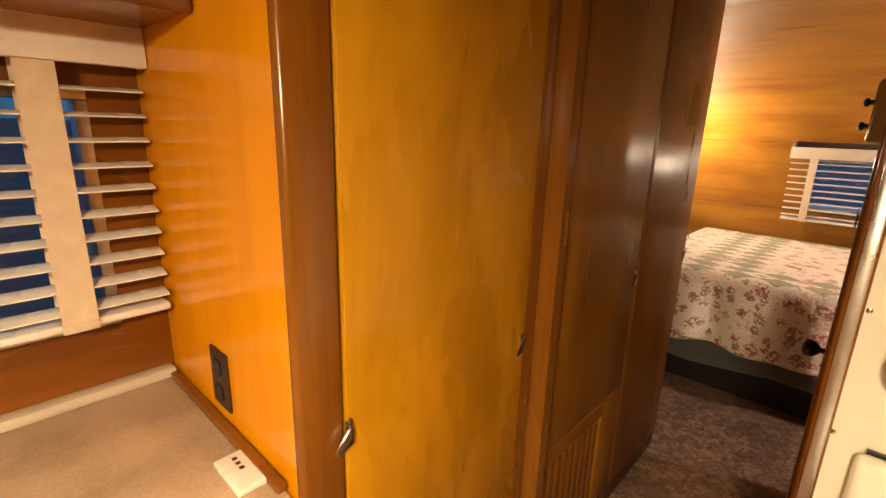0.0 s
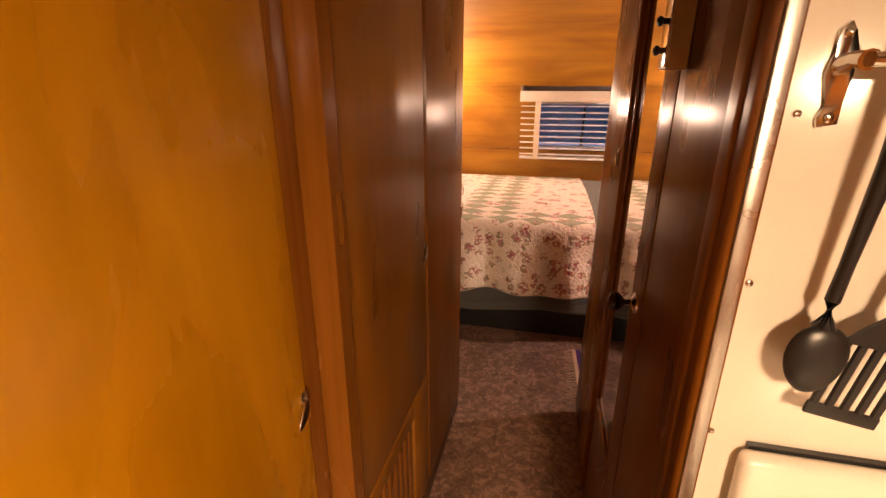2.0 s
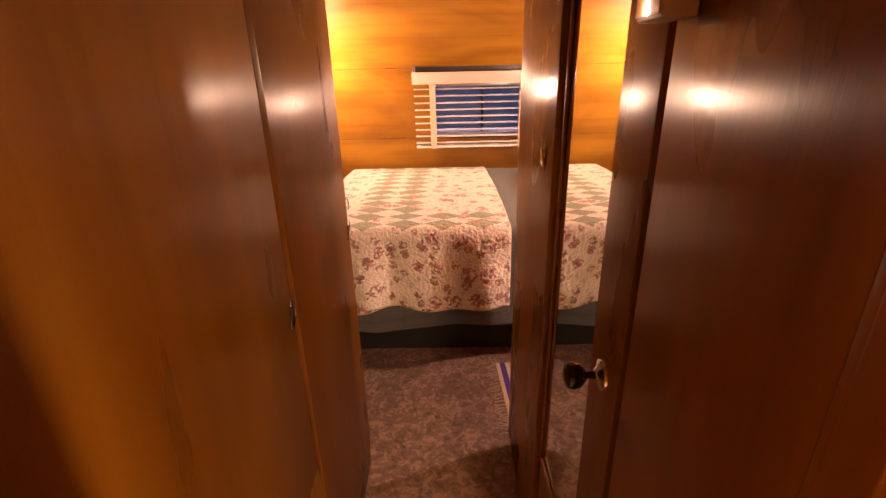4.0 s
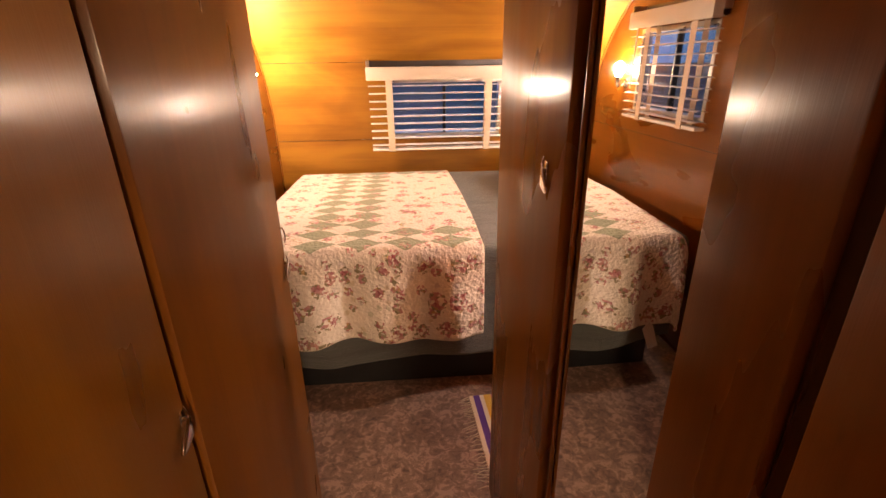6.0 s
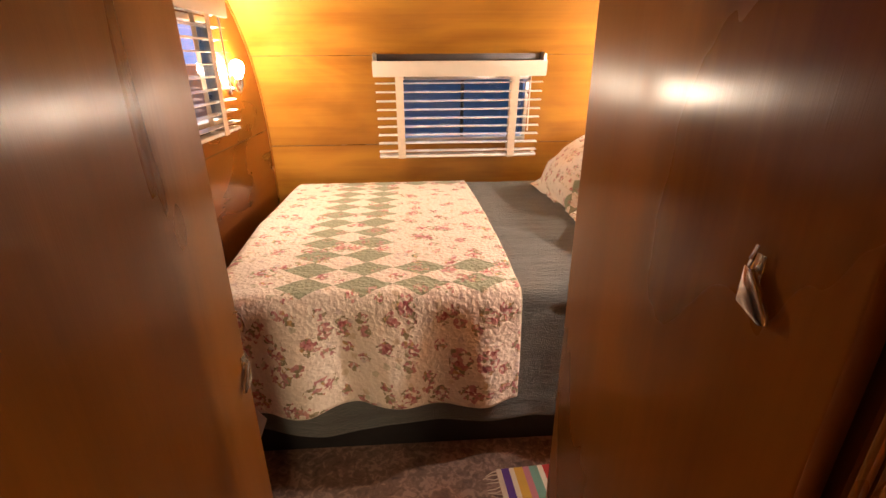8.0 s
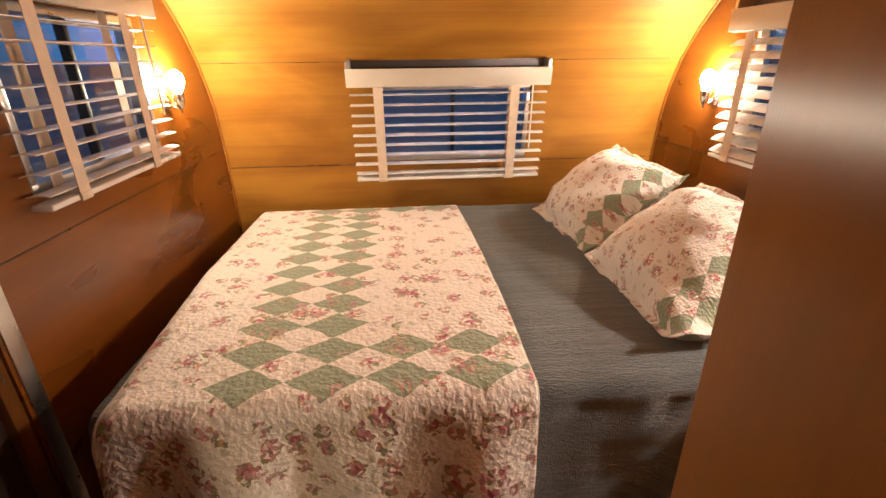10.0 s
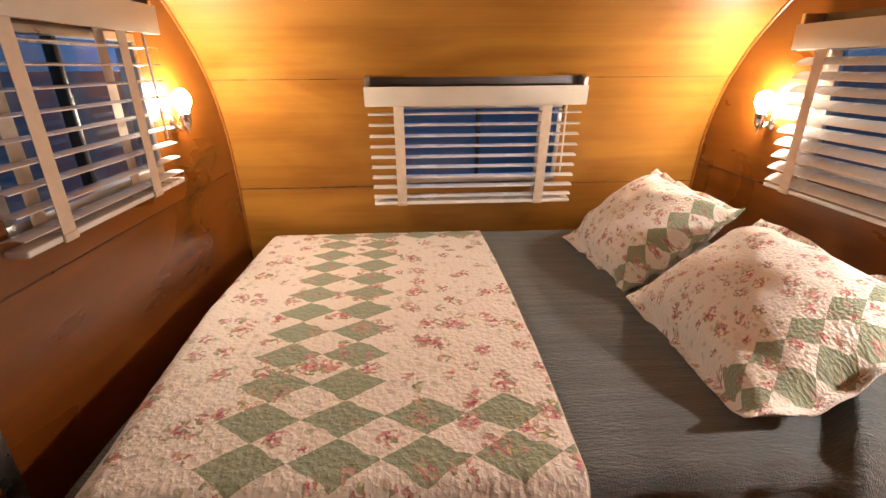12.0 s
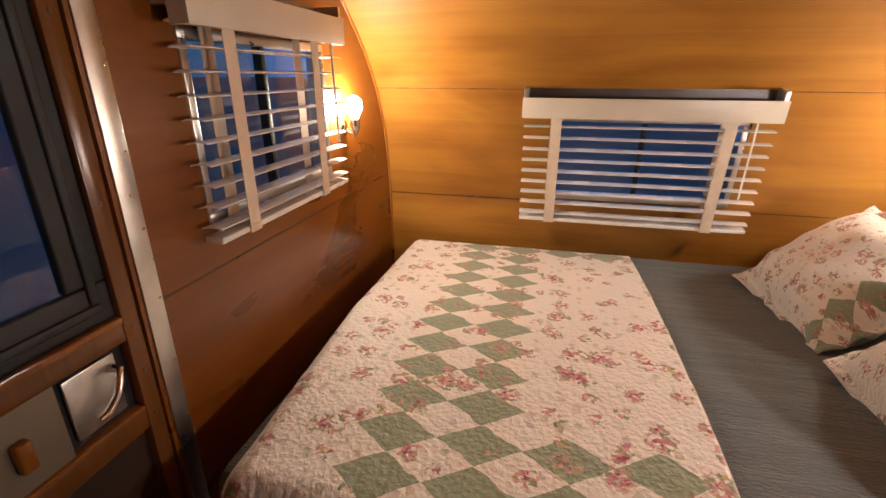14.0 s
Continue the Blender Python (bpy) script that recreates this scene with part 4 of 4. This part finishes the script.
for i in range(13):
    part("screw", lathe([(0.0035, 0), (0.003, 0.0015), (0.001, 0.002)], (XL + 0.004, 3.104, 0.12 + i * 0.145), "X", 8), CHROME, dt)

# ---- lamps ----
def sconce(m, bulb, label):
    """A wall sconce; local y out of the wall, z up."""
    t = thing("wall_sconce", label=label, category="lamp", group="bedroom sconces", m=m)
    part("back_plate", lathe([(0.03, 0), (0.029, 0.006), (0.018, 0.012), (0.01, 0.014)], (0, 0, -0.005), "Y", 20), CHROME, t)
    part("arm", tube([(0, 0.01, -0.005), (0, 0.026, -0.022), (0, 0.038, -0.022), (0, 0.046, -0.008)], 0.006, 10), CHROME, t)
    part("cup", lathe([(0.002, -0.044), (0.004, -0.04), (0.003, -0.034), (0.004, -0.026), (0.011, -0.020), (0.018, -0.004), (0.020, 0.012), (0.020, 0.03), (0.016, 0.031)], (0, 0.046, 0), "Z", 20), CHROME, t)
    part("bulb", lathe([(0.012, 0.03), (0.015, 0.038), (0.026, 0.058), (0.029, 0.075), (0.024, 0.094), (0.012, 0.106), (0.002, 0.109)], (0, 0.046, 0), "Z", 20), bulb, t, "lit clear bulb")
    return t


sconce(Matrix.Translation((XL, 4.02, 1.234)) @ ON_L, GLOW_BULB, "chrome wall sconce with a lit bulb beside the blind")
sconce(Matrix.Translation((XR, 4.07, 1.207)) @ ON_R, GLOW_BULB, "chrome wall sconce with a lit bulb above the pillows")
sconce(Matrix.Translation((XR, 2.86, 1.15)) @ ON_R, GLOW_BED, "chrome wall sconce with a lit bulb beside the closet")


def ceiling_lamp(x, y, r, material, label, drop=0.2):
    t = thing("ceiling_light", (x, y, CEIL), label, "lamp", group="round ceiling lights")
    part("canopy", lathe([(0.045, 0), (0.043, -0.012), (0.012, -0.02), (0.008, -0.03), (0.008, -drop + 0.001), (0.03, -drop + 0.001)], (x, y, CEIL - 0.001), "Z", 20), CHROME, t)
    part("rim", lathe([(0.02, 0.004), (r + 0.02, 0.002), (r + 0.018, -0.012), (r, -0.016), (r - 0.01, 0)], (x, y, CEIL - drop), "Z", 28), CHROME, t)
    part("diffuser", lathe([(r, -0.002), (r, -0.016), (r * 0.85, -0.03), (r * 0.4, -0.04), (0.01, -0.042)], (x, y, CEIL - drop), "Z", 28), material, t, "lit frosted diffuser")
    return t


ceiling_lamp(0.36, -0.30, 0.12, GLOW_CEIL, "round lit ceiling light on a short stem over the kitchen", 0.31)

# ---- bed ----
def cloth(nu, nv, place, material, name):
    """A sheet of cloth with an unrolled map. place(i, j) gives the point and its place on the unrolled cloth."""
    bm = bmesh.new()
    layer = bm.loops.layers.uv.new("cloth")
    grid = [[place(i / nu, j / nv) for j in range(nv + 1)] for i in range(nu + 1)]
    vs = [[bm.verts.new(p) for p, _ in col] for col in grid]
    for i in range(nu):
        for j in range(nv):
            f = bm.faces.new((vs[i][j], vs[i + 1][j], vs[i + 1][j + 1], vs[i][j + 1]))
            for lp, (a, b) in zip(f.loops, ((i, j), (i + 1, j), (i + 1, j + 1), (i, j + 1))):
                lp[layer].uv = grid[a][b][1]
    me = bpy.data.meshes.new(name)
    bm.to_mesh(me)
    bm.free()
    me.materials.append(material)
    me.shade_smooth()
    return me


def drape(d, flat, r=0.045):
    """How far along and how far down a cloth lies that runs flat, then bends over an edge: (forward, down)."""
    if d <= flat:
        return d, 0.0
    arc = r * math.pi / 2
    e = d - flat
    if e < arc:
        a = e / r
        return flat + r * math.sin(a), r * (1 - math.cos(a))
    return flat + r, r + e - arc


def nz(x, y, s, k=0.0):
    return noise.noise(Vector((x * s, y * s, k)))


TOP = 0.672
FRONT = 2.985


def spread_place(u, v):
    """The bedspread: u across the bed from wall to wall, v from the rear wall over the front edge to the hem."""
    x = -0.80 + u * (XR - 0.025 + 0.80)
    total = (4.46 - FRONT) + 0.46
    d = v * total
    f, down = drape(d, 4.46 - FRONT - 0.045)
    y = 4.46 - f
    z = TOP - 0.02 * (f / 1.45 - 1) ** 2 - down + 0.006 * nz(x, y, 3.0) + 0.002 * nz(x, y, 11)
    hang = max(0.0, min(1.0, down / 0.3))
    y -= hang * (0.018 * math.sin(x * 11 + 0.8) + 0.012 * nz(x, 0, 7)) - 0.012 * hang
    z += hang * 0.02 * math.sin(x * 7.0 + 1.2)
    # a ridge pulled up beside the corner, steep on one side, and slack hollows along the edge
    yu = 4.46 - d
    fold = 0.70 + (0.87 if yu > 3.0 else 0.6) * (yu - 3.0)
    wgt = max(0.0, min(1.0, (3.36 - yu) / 0.16, (yu - 2.58) / 0.2))
    s = x - fold + 0.012 * nz(yu, 0, 6)
    out = 0.048 * wgt * math.exp(-(s / (0.022 if s < 0 else 0.085)) ** 2) - 0.016 * wgt * math.exp(-((s + 0.075) / 0.045) ** 2)
    for hx, hy, sx, sy, dp in ((0.29, 2.965, 0.05, 0.07, 0.016), (0.36, 2.92, 0.07, 0.05, 0.008), (0.50, 2.955, 0.04, 0.07, 0.016), (0.42, 2.88, 0.06, 0.06, -0.008)):
        out -= dp * math.exp(-((x - hx - 0.5 * (yu - hy)) / sx) ** 2 - ((yu - hy) / sy) ** 2)
    out += 0.003 * nz(x, yu * 2.5, 9, 5) * max(0.0, min(1.0, (3.3 - yu) / 0.3))
    tip = max(0.0, min(1.0, down / 0.05))
    z += out * (1 - tip)
    y -= out * tip
    return (x, y, z), (x, 4.46 - d)


def quilt_place(u, v):
    """The folded quilt: across the left of the bed, over its front and a little over its side."""
    total = (4.435 - FRONT) + 0.358
    d = v * total
    f, down = drape(d, 4.435 - FRONT - 0.04, 0.04)
    yt = 4.435 - f
    back = max(0.0, min(1.0, (yt - 3.0) / 0.7))
    edge = -0.735 - 0.05 * back
    side = 0.16
    right = 0.146 + 0.02 * math.sin((4.4 - yt) * 2.1) + 0.012 * (1 - back)
    width = right - edge + side
    s = u * width
    e, fall = drape(width - s, right - edge, 0.05)
    x = right - e
    z = TOP + 0.017 - 0.02 * (f / 1.45 - 1) ** 2 - down - fall
    z += 0.004 * nz(x, yt, 6) + 0.0025 * nz(x, yt, 22) if down < 0.01 else 0.0
    hang = max(0.0, min(1.0, down / 0.25))
    y = yt - 0.012 - hang * (0.018 * math.sin(x * 11 + 0.8) + 0.012 * nz(x, 0, 7) + 0.016 * (1 + math.sin(x * 23 + 0.6)) + 0.008 * (1 + nz(x, z, 12)))
    z += hang * (0.016 * math.sin(x * 13 + 0.4))
    if fall > 0 and down > 0:
        z = max(z, 0.27)
    return (x, y, z), (right - width + s if s > 0 else right - width, 4.435 - d)


def shell(me, name, label, category, thick):
    ob = new(name, me)
    so = ob.modifiers.new("thickness", "SOLIDIFY")
    so.thickness, so.offset = thick, -1
    return tagged(ob, label, category)


bed = thing("bed", (0.15, 3.7, 0), "low bed built across the rear of the room", "bed")
# base coloured near black, so the shade below the hem is painted in
part("base", box(-0.76, XR - 0.03, 3.10, 4.44, 0.002, 0.24), RUBBER, bed, "base board with the under-bed shade in its near-black colour")
part("mattress", box(-0.79, XR - 0.03, 3.06, 4.45, 0.245, 0.61, 0.05, 4), GREY, bed)
spread_ob = shell(cloth(300, 230, spread_place, SPREAD, "bedspread"), "bedspread", "charcoal grey ribbed cotton spread hanging over the bed front", "bedspread", 0.004)
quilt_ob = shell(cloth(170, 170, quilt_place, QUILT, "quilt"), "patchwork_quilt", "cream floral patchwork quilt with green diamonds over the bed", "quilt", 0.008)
spread_hem = [spread_place(i / 120, 1.0)[0] for i in range(121)]
part("hem", tube(spread_hem, 0.004, 6), GREY, spread_ob, "stitched grey hem")
BINDING = plain("quilt_binding_cloth", (0.62, 0.56, 0.44), 0.9, bump=0.3, scale=600)
hem = [quilt_place(i / 120, 1.0)[0] for i in range(121)]
part("binding", tube(hem, 0.006, 8), BINDING, quilt_ob, "narrow cream binding along the hem")
side_edge = [quilt_place(1.0, i / 120)[0] for i in range(121)]
part("binding", tube(side_edge, 0.006, 8), BINDING, quilt_ob, "narrow cream binding along the side")
tagged(part("sheet_corner", prism([(-0.715, 0.20), (-0.675, 0.185), (-0.635, 0.285), (-0.66, 0.32), (-0.68, 0.30)], "Y", 2.945, 2.949), SLAT), "pale sheet corner hanging below the quilt", "sheet")


def pillow(m, w, h, thick, label, band, droop=0.0, tuck=0.0):
    """A quilted pillow in a flanged sham; local x along its lower edge, y up its face, z out of it."""
    bm = bmesh.new()
    layer = bm.loops.layers.uv.new("cloth")
    n = 44
    sheets = []
    for side in (1, -1):
        rows = []
        for i in range(n + 1):
            row = []
            for j in range(n + 1):
                a, b = 2 * i / n - 1, 2 * j / n - 1
                # corners drawn out, sides drawn in
                x = a * w / 2 * (1 - 0.07 * (1 - b * b) - tuck * abs(b) ** 6)
                y = b * h / 2 * (1 - 0.07 * (1 - a * a) - tuck * abs(a) ** 6)
                ia, ib = min(1, abs(a) / 0.9), min(1, abs(b) / 0.9)
                t = (max(0, 1 - ia ** 2.6) * max(0, 1 - ib ** 2.6)) ** 0.5
                z = side * (thick / 2 * t + 0.003) + 0.035 * nz(a * 2, b * 2, 1.6, 3 + band * 40) * (1 - t) + 0.012 * nz(a, b, 3, side + band * 30) * t
                z += -0.02 * max(0, abs(a) + abs(b) - 1.5) - droop * max(0, -a - b - 1.1) + 0.014 * math.sin(7 * a - 5 * b) * max(0, abs(a) - 0.85, abs(b) - 0.85) / 0.15
                row.append(bm.verts.new((x, y, z)))
            rows.append(row)
        for i in range(n):
            for j in range(n):
                q = [rows[i][j], rows[i + 1][j], rows[i + 1][j + 1], rows[i][j + 1]]
                f = bm.faces.new(q if side > 0 else q[::-1])
                for lp in f.loops:
                    lp[layer].uv = (lp.vert.co.y * 2.0 + 0.62, 3.04 + (lp.vert.co.x + w / 2) * 2.0 - band)
        sheets.append(rows)
    a, b = sheets
    ring = [(i, 0) for i in range(n)] + [(n, j) for j in range(n)] + [(i, n) for i in range(n, 0, -1)] + [(0, j) for j in range(n, 0, -1)]
    for (i, j), (k, o) in zip(ring, ring[1:] + ring[:1]):
        f = bm.faces.new((a[i][j], b[i][j], b[k][o], a[k][o]))
        for lp in f.loops:
            lp[layer].uv = (lp.vert.co.y * 2.0 + 0.62, 3.04 + (lp.vert.co.x + w / 2) * 2.0 - band)
    me = bpy.data.meshes.new("pillow")
    bmesh.ops.recalc_face_normals(bm, faces=bm.faces)
    bm.to_mesh(me)
    bm.free()
    me.materials.append(QUILT)
    me.shade_smooth()
    ob = new("pillow", me)
    ob.matrix_basis = m
    return tagged(ob, label, "pillow", "bed pillows")


def frame_of(low_a, low_b, high_a, high_b):
    """A pose whose x runs from low_a to low_b and whose y runs up to the high edge."""
    la, lb, ha, hb = (Vector(p) for p in (low_a, low_b, high_a, high_b))
    x = (lb - la + hb - ha).normalized()
    y = ((ha + hb) - (la + lb))
    y = (y - x * y.dot(x)).normalized()
    z = x.cross(y)
    m = Matrix((x, y, z)).transposed().to_4x4()
    m.translation = (la + lb + ha + hb) / 4
    return m


P1 = frame_of((0.565, 3.84, 0.66), (0.535, 4.28, 0.71), (0.90, 3.75, 0.955), (0.86, 4.27, 0.95))
P2 = frame_of((0.59, 3.06, 0.685), (0.545, 3.64, 0.69), (0.90, 3.10, 0.89), (0.90, 3.72, 0.94))
pillow(Matrix.Translation((0.02, 0, -0.01)) @ P1, 0.535, 0.50, 0.27, "cream floral pillow with green diamonds against the wall", 0.0)
pillow(Matrix.Translation((0.02, 0, 0.0)) @ P2, 0.64, 0.50, 0.30, "cream floral quilted pillow with a loose flange", 0.10, 0.09, 0.05)

# ---- rug ----
def rug_material():
    m, n, l, b = mat_new("striped_rug_cloth")
    tc = n.new("ShaderNodeTexCoord")
    sep = n.new("ShaderNodeSeparateXYZ")
    l.new(tc.outputs["Object"], sep.inputs[0])
    k = n.new("ShaderNodeMath")
    k.operation = "MULTIPLY"
    k.inputs[1].default_value = 4.5
    l.new(sep.outputs[0], k.inputs[0])
    fr = n.new("ShaderNodeMath")
    fr.operation = "FRACT"
    l.new(k.outputs[0], fr.inputs[0])
    r = ramp(n, [(0.0, (0.75, 0.62, 0.5)), (0.08, (0.12, 0.05, 0.28)), (0.2, (0.8, 0.7, 0.55)), (0.28, (0.75, 0.45, 0.08)), (0.42, (0.65, 0.25, 0.3)),
                 (0.52, (0.2, 0.42, 0.35)), (0.66, (0.8, 0.72, 0.6)), (0.74, (0.6, 0.06, 0.06)), (0.88, (0.75, 0.35, 0.1))])
    r.color_ramp.interpolation = "CONSTANT"
    l.new(fr.outputs[0], r.inputs[0])
    l.new(r.outputs[0], b.inputs["Base Color"])
    w = n.new("ShaderNodeTexNoise")
    w.inputs["Scale"].default_value = 600
    l.new(tc.outputs["Object"], w.inputs["Vector"])
    bp = n.new("ShaderNodeBump")
    bp.inputs["Strength"].default_value, bp.inputs["Distance"].default_value = 0.7, 0.003
    l.new(w.outputs["Fac"], bp.inputs["Height"])
    l.new(bp.outputs[0], b.inputs["Normal"])
    b.inputs["Roughness"].default_value = 0.95
    return m


rg = thing("striped_rug", (0.5, 2.72, 0), "fringed woven rug with bright stripes on the floor", "rug", m=pose(0.12, 2.72, 0.0008, 0, 0, 3))
part("weave", box(0.0, 0.85, -0.235, 0.235, 0, 0.006, 0.0015), rug_material(), rg)
YARN = plain("cream_yarn", (0.62, 0.50, 0.38), 0.95, vary=0.2)
fb = None
for i in range(30):
    y = -0.23 + i * 0.0158
    a, b2 = random.uniform(-0.012, 0.012), random.uniform(-0.014, 0.014)
    ln = random.uniform(0.035, 0.06)
    fb = tube([(0.003, y, 0.005), (-ln * 0.4, y + a, 0.004), (-ln, y + a + b2, 0.0025)], [0.0022, 0.002, 0.0012], 6, fb)
part("fringe", fb, YARN, rg, "knotted cream fringe")
